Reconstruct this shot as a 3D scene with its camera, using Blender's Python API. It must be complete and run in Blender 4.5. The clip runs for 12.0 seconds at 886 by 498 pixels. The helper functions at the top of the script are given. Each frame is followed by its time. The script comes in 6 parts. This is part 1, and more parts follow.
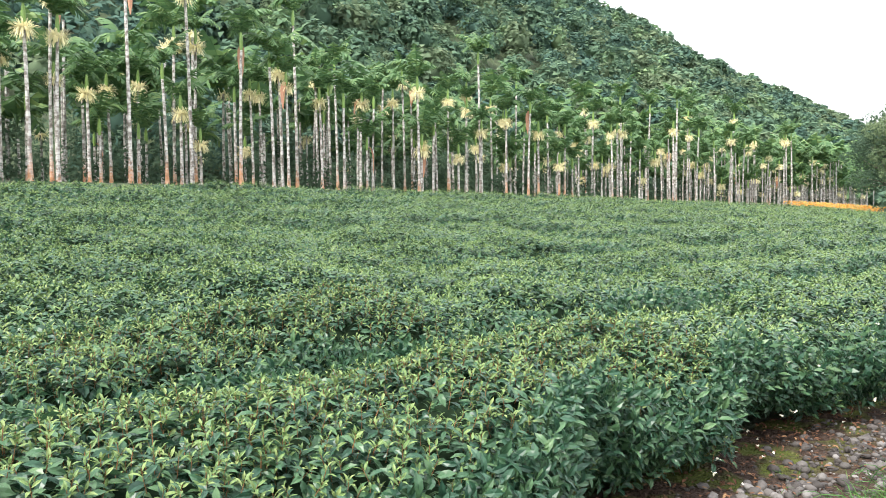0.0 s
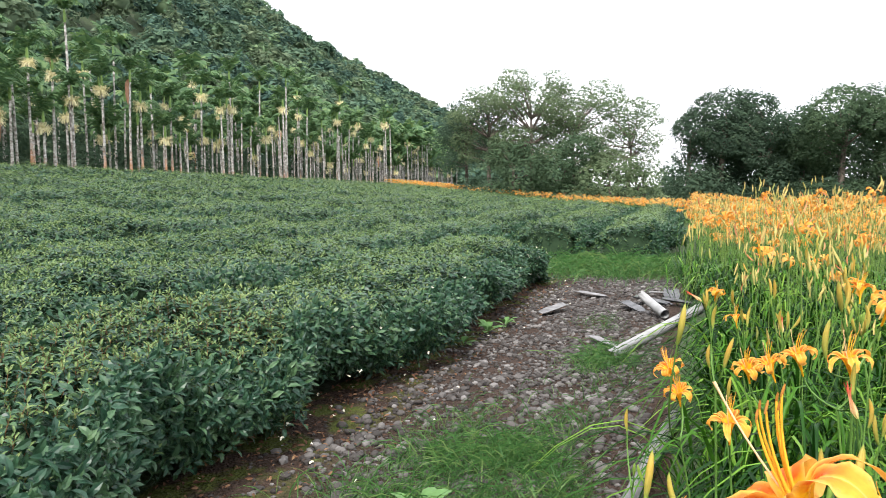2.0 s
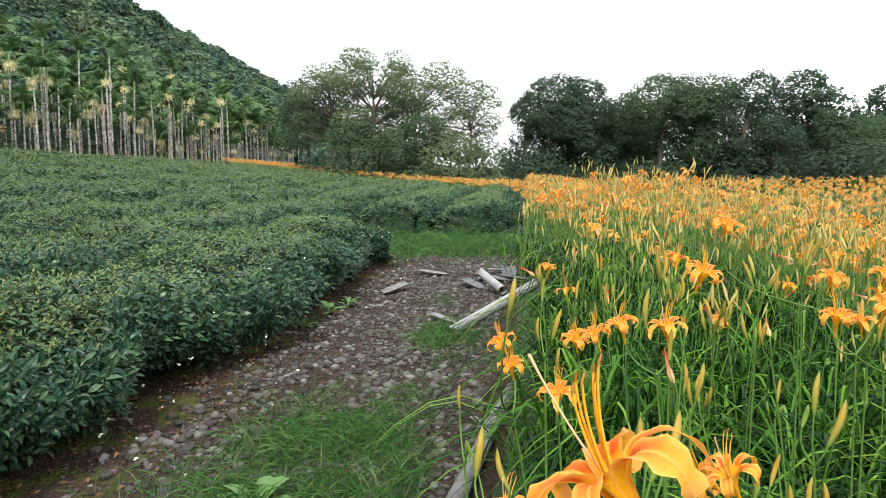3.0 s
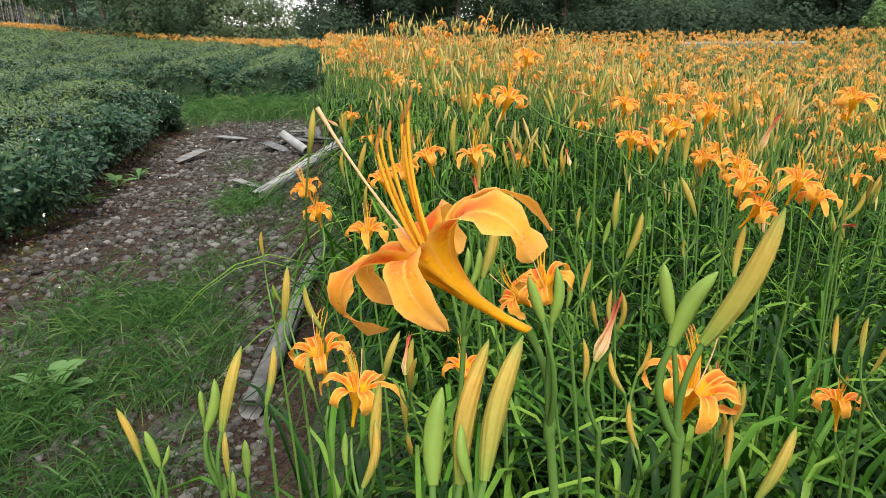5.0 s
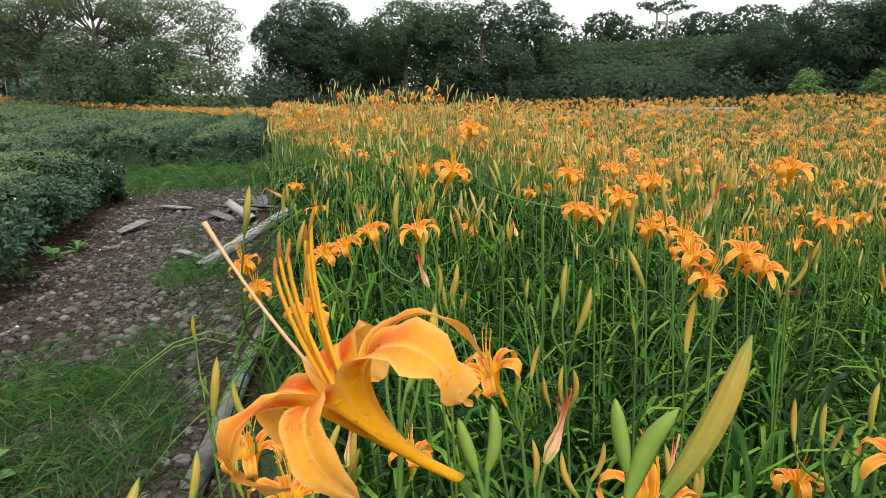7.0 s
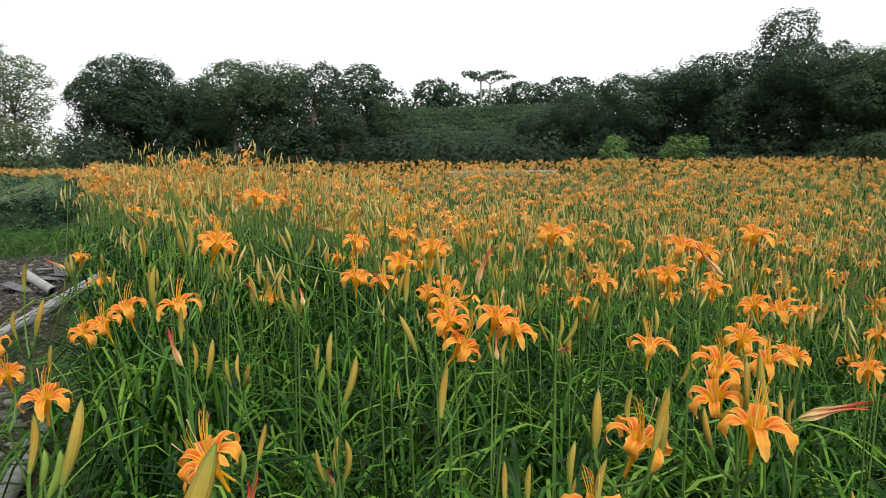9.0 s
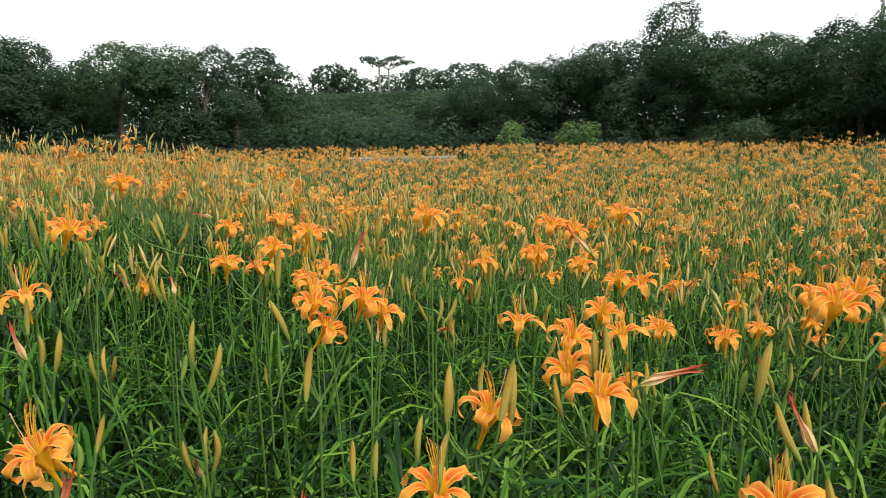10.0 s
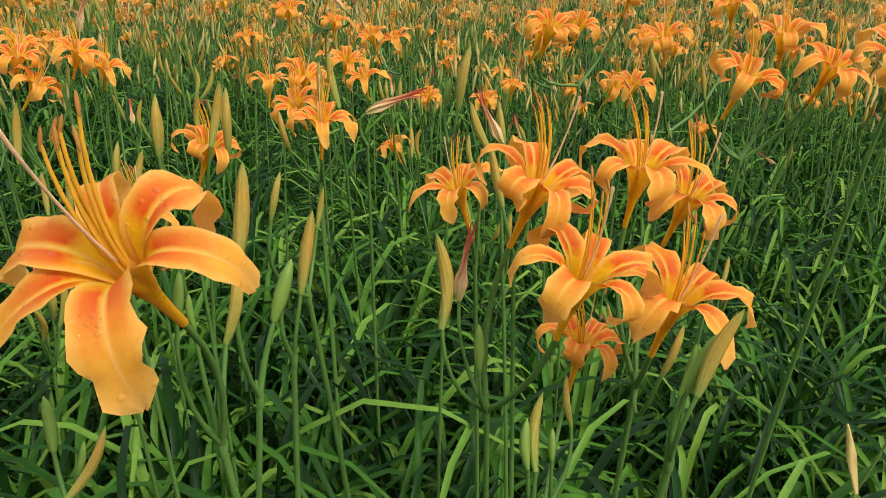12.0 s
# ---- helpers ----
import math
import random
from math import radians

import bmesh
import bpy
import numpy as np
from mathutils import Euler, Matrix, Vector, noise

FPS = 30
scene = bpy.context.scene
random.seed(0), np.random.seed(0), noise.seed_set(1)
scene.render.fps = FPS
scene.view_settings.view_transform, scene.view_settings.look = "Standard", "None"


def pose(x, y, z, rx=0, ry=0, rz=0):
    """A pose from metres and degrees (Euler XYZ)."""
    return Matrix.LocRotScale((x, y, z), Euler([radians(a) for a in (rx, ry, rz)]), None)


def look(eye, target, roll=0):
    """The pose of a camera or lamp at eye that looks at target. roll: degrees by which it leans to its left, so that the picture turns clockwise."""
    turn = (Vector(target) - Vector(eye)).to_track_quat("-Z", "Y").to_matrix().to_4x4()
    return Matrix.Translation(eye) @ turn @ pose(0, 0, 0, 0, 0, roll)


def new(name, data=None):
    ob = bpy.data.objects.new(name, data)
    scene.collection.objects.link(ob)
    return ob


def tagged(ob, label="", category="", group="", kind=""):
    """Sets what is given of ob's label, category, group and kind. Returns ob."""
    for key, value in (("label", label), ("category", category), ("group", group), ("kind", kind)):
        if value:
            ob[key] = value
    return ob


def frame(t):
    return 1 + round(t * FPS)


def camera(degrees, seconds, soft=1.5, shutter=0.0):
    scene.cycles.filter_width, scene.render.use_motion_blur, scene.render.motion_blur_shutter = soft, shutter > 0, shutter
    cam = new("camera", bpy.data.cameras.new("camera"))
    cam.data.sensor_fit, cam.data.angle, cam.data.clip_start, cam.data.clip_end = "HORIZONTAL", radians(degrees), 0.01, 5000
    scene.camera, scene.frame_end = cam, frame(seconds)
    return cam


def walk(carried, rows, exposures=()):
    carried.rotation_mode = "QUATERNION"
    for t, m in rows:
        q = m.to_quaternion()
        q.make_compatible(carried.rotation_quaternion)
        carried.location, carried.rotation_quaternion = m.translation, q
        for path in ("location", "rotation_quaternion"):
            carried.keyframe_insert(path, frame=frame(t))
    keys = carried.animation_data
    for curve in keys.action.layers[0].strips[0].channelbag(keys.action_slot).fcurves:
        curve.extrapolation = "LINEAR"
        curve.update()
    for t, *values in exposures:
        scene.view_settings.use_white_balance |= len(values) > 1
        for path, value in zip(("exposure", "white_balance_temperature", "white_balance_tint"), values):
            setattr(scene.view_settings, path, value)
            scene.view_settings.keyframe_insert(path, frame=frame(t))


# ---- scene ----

cam = camera(61.3, 12.0, soft=0.85, shutter=0.12)
PATH = [
    (0, (1.262, 0.939, 1.513), (1.134, 2.933, 1.422), -0.5),
    (0.5, (1.347, 0.848, 1.514), (1.406, 2.844, 1.415), -1.8),
    (1, (1.413, 0.818, 1.522), (1.777, 2.781, 1.399), -1.6),
    (1.5, (1.481, 0.816, 1.524), (2.124, 2.704, 1.378), -1.1),
    (2, (1.511, 0.827, 1.523), (2.354, 2.633, 1.362), -0.4),
    (2.5, (1.549, 0.853, 1.511), (2.574, 2.56, 1.326), 0.0),
    (3, (1.58, 0.877, 1.503), (2.775, 2.466, 1.289), -0.0),
    (3.5, (1.599, 0.889, 1.493), (2.956, 2.337, 1.246), -0.3),
    (3.7, (1.601, 0.89, 1.487), (3.017, 2.275, 1.21), -0.1),
    (5.3, (1.675, 0.961, 1.414), (3.188, 2.116, 0.801), -1.0),
    (5.5, (1.688, 0.971, 1.413), (3.205, 2.113, 0.784), -1.2),
    (6, (1.697, 0.981, 1.419), (3.243, 2.119, 0.859), -1.2),
    (6.5, (1.699, 0.982, 1.424), (3.288, 2.105, 0.963), -1.0),
    (6.7, (1.701, 0.977, 1.428), (3.3, 2.096, 0.993), -1.1),
    (8.3, (1.773, 0.894, 1.452), (3.518, 1.831, 1.179), -0.2),
    (8.5, (1.772, 0.872, 1.45), (3.548, 1.753, 1.191), -0.3),
    (9, (1.778, 0.839, 1.452), (3.62, 1.576, 1.2), -0.6),
    (9.5, (1.788, 0.811, 1.453), (3.674, 1.425, 1.193), -0.8),
    (10, (1.801, 0.773, 1.44), (3.719, 1.262, 1.149), -0.8),
    (10.5, (1.801, 0.739, 1.432), (3.74, 1.081, 1.082), -0.4),
    (11, (1.807, 0.697, 1.413), (3.752, 0.885, 0.988), -0.4),
    (11.5, (1.81, 0.669, 1.365), (3.708, 0.739, 0.738), -0.8),
    (12, (1.802, 0.654, 1.331), (3.641, 0.64, 0.544), -0.3),
]
walk(cam, [(t, look(eye, target, roll)) for t, eye, target, roll in PATH],
     [(0, 1.75, 6400, 13), (1.0, 1.6, 6350, 13.5), (1.5, 1.4, 6300, 14), (2.5, 0.98, 6350, 12.5), (3.0, 0.83, 6400, 11), (3.5, 0.62, 6450, 10.5),
      (5.5, 0.65, 6650, 11), (8.5, 0.15, 6500, 10), (10.5, 0.42, 6500, 10), (11.3, 0.55, 6420, 7.5), (12, 0.3, 6420, 7.5)])

# ---- sky and sun ----
SUN_AZ, SUN_EL = 228.0, 52.0          # degrees clockwise from +y, and up
world = bpy.data.worlds.new("sky")
scene.world = world
world.use_nodes = True
wn, wl = world.node_tree.nodes, world.node_tree.links
wn.clear()
sky = wn.new("ShaderNodeTexSky")
sky.sky_type, sky.sun_disc = "NISHITA", False
sky.sun_elevation, sky.sun_rotation = radians(SUN_EL), radians(SUN_AZ)
sky.dust_density, sky.air_density, sky.ozone_density = 4.0, 1.0, 1.0
overcast = wn.new("ShaderNodeMix")
overcast.data_type = "RGBA"
overcast.inputs[0].default_value = 0.75
overcast.inputs[7].default_value = (12.4, 12.5, 12.6, 1)
back = wn.new("ShaderNodeBackground")
back.inputs["Strength"].default_value = 0.1
wout = wn.new("ShaderNodeOutputWorld")
wl.new(sky.outputs["Color"], overcast.inputs[6])
wl.new(overcast.outputs[2], back.inputs["Color"])
wl.new(back.outputs[0], wout.inputs["Surface"])
sun = new("sun", bpy.data.lights.new("sun", "SUN"))
sun.data.energy, sun.data.angle, sun.data.color = 2.5, radians(18), (1.0, 0.95, 0.86)
sa, se = radians(SUN_AZ), radians(SUN_EL)
sun.matrix_world = look((0, 0, 40), (-40 * math.sin(sa) * math.cos(se), -40 * math.cos(sa) * math.cos(se), 40 - 40 * math.sin(se)))


# ---- materials ----
def shader(name):
    m = bpy.data.materials.new(name)
    m.use_nodes = True
    nt = m.node_tree
    return m, nt, nt.nodes["Principled BSDF"], nt.nodes["Material Output"]


def node(nt, kind, **values):
    n = nt.nodes.new(kind)
    for k, v in values.items():
        n.inputs[k.replace("_", " ")].default_value = v
    return n


def ramp(nt, fac, stops):
    r = nt.nodes.new("ShaderNodeValToRGB")
    els = r.color_ramp.elements
    while len(els) < len(stops):
        els.new(0.5)
    for e, (p, c) in zip(els, stops):
        e.position, e.color = p, (*c, 1)
    nt.links.new(fac, r.inputs[0])
    return r.outputs[0]


def mixc(nt, fac, a, b, mode="MIX"):
    m = nt.nodes.new("ShaderNodeMix")
    m.data_type, m.blend_type = "RGBA", mode
    for sock, v in ((m.inputs[0], fac), (m.inputs[6], a), (m.inputs[7], b)):
        if isinstance(v, (int, float)):
            sock.default_value = v
        elif isinstance(v, tuple):
            sock.default_value = (*v, 1)
        else:
            nt.links.new(v, sock)
    return m.outputs[2]


def calc(nt, op, a, b=0.0, c=0.0):
    m = nt.nodes.new("ShaderNodeMath")
    m.operation = op
    for sock, v in zip(m.inputs, (a, b, c)):
        if isinstance(v, (int, float)):
            sock.default_value = v
        else:
            nt.links.new(v, sock)
    return m.outputs[0]


def noise_of(nt, scale, detail=3.0, coord="Object", rough=0.55):
    co = nt.nodes.new("ShaderNodeTexCoord")
    n = node(nt, "ShaderNodeTexNoise", Scale=scale, Detail=detail, Roughness=rough)
    nt.links.new(co.outputs[coord], n.inputs["Vector"])
    return n.outputs[0]


def bump(nt, bsdf, height, strength=0.4, distance=0.01):
    b = node(nt, "ShaderNodeBump", Strength=strength, Distance=distance)
    nt.links.new(height, b.inputs["Height"])
    nt.links.new(b.outputs[0], bsdf.inputs["Normal"])


def see_through(nt, bsdf, out, colour, amount):
    """Thin leaves and petals let some light through."""
    tr = nt.nodes.new("ShaderNodeBsdfTranslucent")
    mx = nt.nodes.new("ShaderNodeMixShader")
    mx.inputs[0].default_value = amount
    nt.links.new(colour, tr.inputs["Color"])
    nt.links.new(bsdf.outputs[0], mx.inputs[1])
    nt.links.new(tr.outputs[0], mx.inputs[2])
    nt.links.new(mx.outputs[0], out.inputs["Surface"])


def leaf_material(name, stops, rough=0.45, through_light=0.2, patch=0.35, patch_scale=0.5, spec=0.22):
    """Leaves whose tint changes from leaf to leaf and, slowly, from place to place."""
    m, nt, bsdf, out = shader(name)
    geo = nt.nodes.new("ShaderNodeNewGeometry")
    fac = calc(nt, "ADD", calc(nt, "MULTIPLY", geo.outputs["Random Per Island"], 1 - patch),
               calc(nt, "MULTIPLY", noise_of(nt, patch_scale, 4), patch))
    col = ramp(nt, fac, stops)
    grain = noise_of(nt, 60, 2)
    col = mixc(nt, 0.35, col, ramp(nt, grain, [(0.3, (0.55, 0.55, 0.55)), (0.7, (1.0, 1.0, 1.0))]), "MULTIPLY")
    nt.links.new(col, bsdf.inputs["Base Color"])
    bsdf.inputs["Roughness"].default_value = rough
    bsdf.inputs["Specular IOR Level"].default_value = spec
    see_through(nt, bsdf, out, col, through_light)
    return m


M = {}
M["tea_leaf"] = leaf_material("tea_leaf", [(0.0, (0.011, 0.037, 0.024)), (0.4, (0.024, 0.069, 0.038)), (0.75, (0.053, 0.114, 0.05)), (1.0, (0.11, 0.172, 0.072))], 0.38, 0.12, spec=0.28)
M["tea_shoot"] = leaf_material("tea_shoot", [(0.0, (0.088, 0.155, 0.054)), (0.6, (0.155, 0.232, 0.082)), (1.0, (0.255, 0.305, 0.115))], 0.48, 0.22, spec=0.2)
M["tea_twig"] = leaf_material("tea_twig", [(0.0, (0.1, 0.06, 0.03)), (1.0, (0.26, 0.13, 0.06))], 0.7, 0.0, spec=0.1)
# shade inside the hedges, put into a near-black green
M["tea_shade_core"] = leaf_material("tea_shade_core", [(0.0, (0.012, 0.024, 0.014)), (1.0, (0.026, 0.045, 0.022))], 0.95, 0.0, 0.9, 9, 0.02)
# shade inside the tree crowns, put into a dark green
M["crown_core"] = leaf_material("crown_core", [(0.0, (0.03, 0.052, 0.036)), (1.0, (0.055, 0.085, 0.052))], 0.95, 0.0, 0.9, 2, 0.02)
M["weed"] = leaf_material("weed", [(0.0, (0.07, 0.17, 0.045)), (1.0, (0.14, 0.26, 0.085))], 0.45, 0.2, spec=0.2)
M["lily_leaf"] = leaf_material("lily_leaf", [(0.0, (0.004, 0.019, 0.003)), (0.42, (0.012, 0.056, 0.006)), (0.76, (0.066, 0.19, 0.016)), (0.93, (0.2, 0.35, 0.048)), (1.0, (0.36, 0.29, 0.09))], 0.42, 0.28, 0.15, 0.8, 0.15)
M["lily_stem"] = leaf_material("lily_stem", [(0.0, (0.09, 0.2, 0.045)), (1.0, (0.26, 0.38, 0.1))], 0.45, 0.15, 0.8, 1.5, 0.2)
M["scape"] = leaf_material("scape", [(0.0, (0.06, 0.155, 0.03)), (1.0, (0.18, 0.31, 0.07))], 0.42, 0.15, 0.8, 1.5, 0.22)
M["grass"] = leaf_material("grass", [(0.0, (0.022, 0.075, 0.02)), (0.6, (0.06, 0.155, 0.038)), (1.0, (0.2, 0.27, 0.09))], 0.45, 0.28, spec=0.2)
M["forest_dark"] = leaf_material("forest_dark", [(0.15, (0.045, 0.09, 0.075)), (0.6, (0.077, 0.14, 0.104)), (1.0, (0.125, 0.19, 0.128))], 0.8, 0.3, 0.4, 0.14, 0.05)
M["forest"] = leaf_material("forest", [(0.15, (0.065, 0.118, 0.084)), (0.6, (0.105, 0.176, 0.112)), (1.0, (0.165, 0.24, 0.14))], 0.8, 0.35, 0.4, 0.14, 0.05)
M["forest_olive"] = leaf_material("forest_olive", [(0.15, (0.09, 0.134, 0.084)), (0.6, (0.134, 0.188, 0.11)), (1.0, (0.2, 0.25, 0.145))], 0.8, 0.35, 0.4, 0.14, 0.05)
M["forest_light"] = leaf_material("forest_light", [(0.15, (0.1, 0.175, 0.1)), (0.6, (0.165, 0.255, 0.135)), (1.0, (0.25, 0.33, 0.17))], 0.8, 0.35, 0.4, 0.14, 0.05)
M["tree_dark"] = leaf_material("tree_dark", [(0.2, (0.05, 0.088, 0.06)), (0.55, (0.075, 0.12, 0.076)), (0.85, (0.11, 0.16, 0.088))], 0.85, 0.5, 0.75, 0.22, 0.04)
M["tree_olive"] = leaf_material("tree_olive", [(0.2, (0.1, 0.155, 0.085)), (0.55, (0.165, 0.225, 0.12)), (0.85, (0.23, 0.29, 0.15))], 0.8, 0.5, 0.7, 0.25, 0.04)
M["tree_mid"] = leaf_material("tree_mid", [(0.2, (0.06, 0.105, 0.062)), (0.55, (0.095, 0.15, 0.082)), (0.85, (0.14, 0.2, 0.1))], 0.85, 0.5, 0.75, 0.22, 0.04)
M["tree_bright"] = leaf_material("tree_bright", [(0.2, (0.09, 0.18, 0.06)), (0.9, (0.19, 0.3, 0.1))], 0.6, 0.35, 0.5, 0.4, 0.1)
M["palm_frond"] = leaf_material("palm_frond", [(0.0, (0.04, 0.095, 0.045)), (0.6, (0.095, 0.18, 0.07)), (1.0, (0.23, 0.31, 0.1))], 0.5, 0.32, 0.4, 0.3, 0.18)
M["palm_shaft"] = leaf_material("palm_shaft", [(0.0, (0.12, 0.22, 0.06)), (1.0, (0.2, 0.3, 0.08))], 0.4, 0.0, 0.9, 2)
M["palm_bloom"] = leaf_material("palm_bloom", [(0.0, (0.78, 0.7, 0.4)), (1.0, (0.9, 0.86, 0.6))], 0.7, 0.4)
M["dead_frond"] = leaf_material("dead_frond", [(0.0, (0.34, 0.15, 0.08)), (1.0, (0.62, 0.36, 0.25))], 0.75, 0.15)
M["blossom"] = leaf_material("blossom", [(0.0, (0.7, 0.66, 0.5)), (1.0, (0.85, 0.83, 0.72))], 0.6, 0.2)
M["litter"] = leaf_material("litter", [(0.0, (0.05, 0.025, 0.015)), (0.7, (0.14, 0.07, 0.038)), (1.0, (0.3, 0.2, 0.1))], 0.8, 0.02)


def petal_material(name, throat, eye, blade, edge):
    """Yellow throat, red patches either side of a pale rib, orange blade, and dew on it."""
    m, nt, bsdf, out = shader(name)
    uv = nt.nodes.new("ShaderNodeUVMap")
    sep = nt.nodes.new("ShaderNodeSeparateXYZ")
    nt.links.new(uv.outputs[0], sep.inputs[0])
    across = calc(nt, "ABSOLUTE", calc(nt, "SUBTRACT", sep.outputs[0], 0.5))
    wob = calc(nt, "MULTIPLY_ADD", noise_of(nt, 120, 3), 0.16, -0.08)
    way = calc(nt, "ADD", sep.outputs[1], wob)
    col = ramp(nt, way, [(0.0, throat), (0.38, throat), (0.48, blade), (0.8, blade), (1.0, edge)])
    col = mixc(nt, ramp(nt, calc(nt, "ADD", across, wob), [(0.3, (0, 0, 0)), (0.5, (0.7, 0.7, 0.7))]), col, edge)
    info = nt.nodes.new("ShaderNodeObjectInfo")
    col = mixc(nt, calc(nt, "MULTIPLY", info.outputs["Random"], 0.25), col, (0.84, 0.29, 0.03))
    zone = ramp(nt, way, [(0.3, (0, 0, 0)), (0.39, (1, 1, 1)), (0.52, (0.75, 0.75, 0.75)), (0.74, (0, 0, 0))])
    flank = ramp(nt, calc(nt, "ADD", across, calc(nt, "MULTIPLY", wob, 0.4)), [(0.03, (0, 0, 0)), (0.1, (1, 1, 1)), (0.3, (0.8, 0.8, 0.8)), (0.46, (0.1, 0.1, 0.1))])
    col = mixc(nt, calc(nt, "MULTIPLY", mixc(nt, 1.0, zone, flank, "MULTIPLY"), 0.92), col, eye)
    rib = ramp(nt, across, [(0.0, (0.5, 0.5, 0.5)), (0.045, (0, 0, 0))])
    col = mixc(nt, rib, col, (0.9, 0.5, 0.2))
    mottle = ramp(nt, noise_of(nt, 260, 3), [(0.3, (0.8, 0.72, 0.7)), (0.7, (1, 1, 1))])
    col = mixc(nt, 0.3, col, mottle, "MULTIPLY")
    vein = node(nt, "ShaderNodeTexWave", Scale=9.0, Distortion=1.5)
    nt.links.new(uv.outputs[0], vein.inputs["Vector"])
    co = nt.nodes.new("ShaderNodeTexCoord")
    drops = node(nt, "ShaderNodeTexVoronoi", Scale=210.0)
    nt.links.new(co.outputs["Object"], drops.inputs["Vector"])
    tell = nt.nodes.new("ShaderNodeSeparateColor")
    nt.links.new(drops.outputs["Color"], tell.inputs[0])
    size = calc(nt, "MULTIPLY_ADD", tell.outputs[0], 0.75, -0.33)
    dome = calc(nt, "MAXIMUM", calc(nt, "SUBTRACT", size, drops.outputs["Distance"]), 0.0)
    wet = calc(nt, "GREATER_THAN", dome, 0.0)
    height = calc(nt, "ADD", calc(nt, "MULTIPLY", vein.outputs[1], 0.05), calc(nt, "MULTIPLY", calc(nt, "POWER", dome, 0.5), 1.6))
    bump(nt, bsdf, height, 0.5, 0.0012)
    nt.links.new(col, bsdf.inputs["Base Color"])
    nt.links.new(calc(nt, "MULTIPLY_ADD", wet, -0.33, 0.48), bsdf.inputs["Roughness"])
    nt.links.new(calc(nt, "MULTIPLY_ADD", wet, 0.3, 0.12), bsdf.inputs["Specular IOR Level"])
    see_through(nt, bsdf, out, col, 0.36)
    return m


M["petal"] = petal_material("petal", (0.86, 0.5, 0.012), (0.72, 0.045, 0.01), (0.87, 0.42, 0.05), (0.89, 0.54, 0.15))
M["petal_far"] = leaf_material("petal_far", [(0.0, (0.79, 0.26, 0.035)), (0.5, (0.86, 0.4, 0.075)), (1.0, (0.89, 0.56, 0.21))], 0.5, 0.4, spec=0.1)
M["wilt_far"] = leaf_material("wilt_far", [(0.0, (0.5, 0.11, 0.05)), (0.6, (0.66, 0.3, 0.15)), (1.0, (0.72, 0.5, 0.26))], 0.6, 0.25, spec=0.12)
M["pistil"] = leaf_material("pistil", [(0.0, (0.92, 0.6, 0.32)), (1.0, (0.94, 0.7, 0.46))], 0.5, 0.35)
M["anther"] = leaf_material("anther", [(0.0, (0.14, 0.05, 0.015)), (1.0, (0.5, 0.22, 0.04))], 0.7, 0.0)
M["stamen"] = leaf_material("stamen", [(0.0, (0.92, 0.48, 0.03)), (1.0, (0.94, 0.58, 0.06))], 0.5, 0.35)


def wilted_material():
    m, nt, bsdf, out = shader("wilted")
    co = nt.nodes.new("ShaderNodeTexCoord")
    sep = nt.nodes.new("ShaderNodeSeparateXYZ")
    nt.links.new(co.outputs["Object"], sep.inputs[0])
    way = calc(nt, "ADD", calc(nt, "MULTIPLY", sep.outputs[2], 12.5), calc(nt, "MULTIPLY_ADD", noise_of(nt, 150, 3), 0.3, -0.15))
    col = ramp(nt, way, [(0.0, (0.45, 0.42, 0.14)), (0.2, (0.72, 0.5, 0.26)), (0.5, (0.66, 0.32, 0.17)), (0.75, (0.55, 0.1, 0.06)), (1.0, (0.38, 0.035, 0.03))])
    nt.links.new(col, bsdf.inputs["Base Color"])
    bsdf.inputs["Roughness"].default_value = 0.6
    bsdf.inputs["Specular IOR Level"].default_value = 0.15
    see_through(nt, bsdf, out, col, 0.2)
    return m


M["wilted"] = wilted_material()


def bud_material():
    m, nt, bsdf, out = shader("bud")
    uv = nt.nodes.new("ShaderNodeUVMap")
    sep = nt.nodes.new("ShaderNodeSeparateXYZ")
    nt.links.new(uv.outputs[0], sep.inputs[0])
    info = nt.nodes.new("ShaderNodeObjectInfo")
    along = calc(nt, "ADD", sep.outputs[1], calc(nt, "MULTIPLY_ADD", noise_of(nt, 40, 2), 0.2, -0.1))
    ripe = ramp(nt, along, [(0.0, (0.24, 0.31, 0.06)), (0.2, (0.36, 0.285, 0.06)), (0.7, (0.48, 0.285, 0.05)), (0.93, (0.34, 0.28, 0.055)), (1.0, (0.15, 0.25, 0.05))])
    green = ramp(nt, along, [(0.0, (0.17, 0.3, 0.055)), (0.8, (0.34, 0.34, 0.07)), (1.0, (0.15, 0.26, 0.05))])
    col = mixc(nt, calc(nt, "MULTIPLY", info.outputs["Random"], 0.55), ripe, green)
    stripe = node(nt, "ShaderNodeTexWave", Scale=3.0, Distortion=0.6)
    nt.links.new(uv.outputs[0], stripe.inputs["Vector"])
    bump(nt, bsdf, stripe.outputs[1], 0.3, 0.001)
    nt.links.new(col, bsdf.inputs["Base Color"])
    mottle = ramp(nt, noise_of(nt, 200, 3), [(0.3, (0.78, 0.8, 0.7)), (0.7, (1, 1, 1))])
    nt.links.new(mixc(nt, 0.7, col, mottle, "MULTIPLY"), bsdf.inputs["Base Color"])
    bsdf.inputs["Roughness"].default_value = 0.5
    bsdf.inputs["Specular IOR Level"].default_value = 0.2
    see_through(nt, bsdf, out, col, 0.12)
    return m


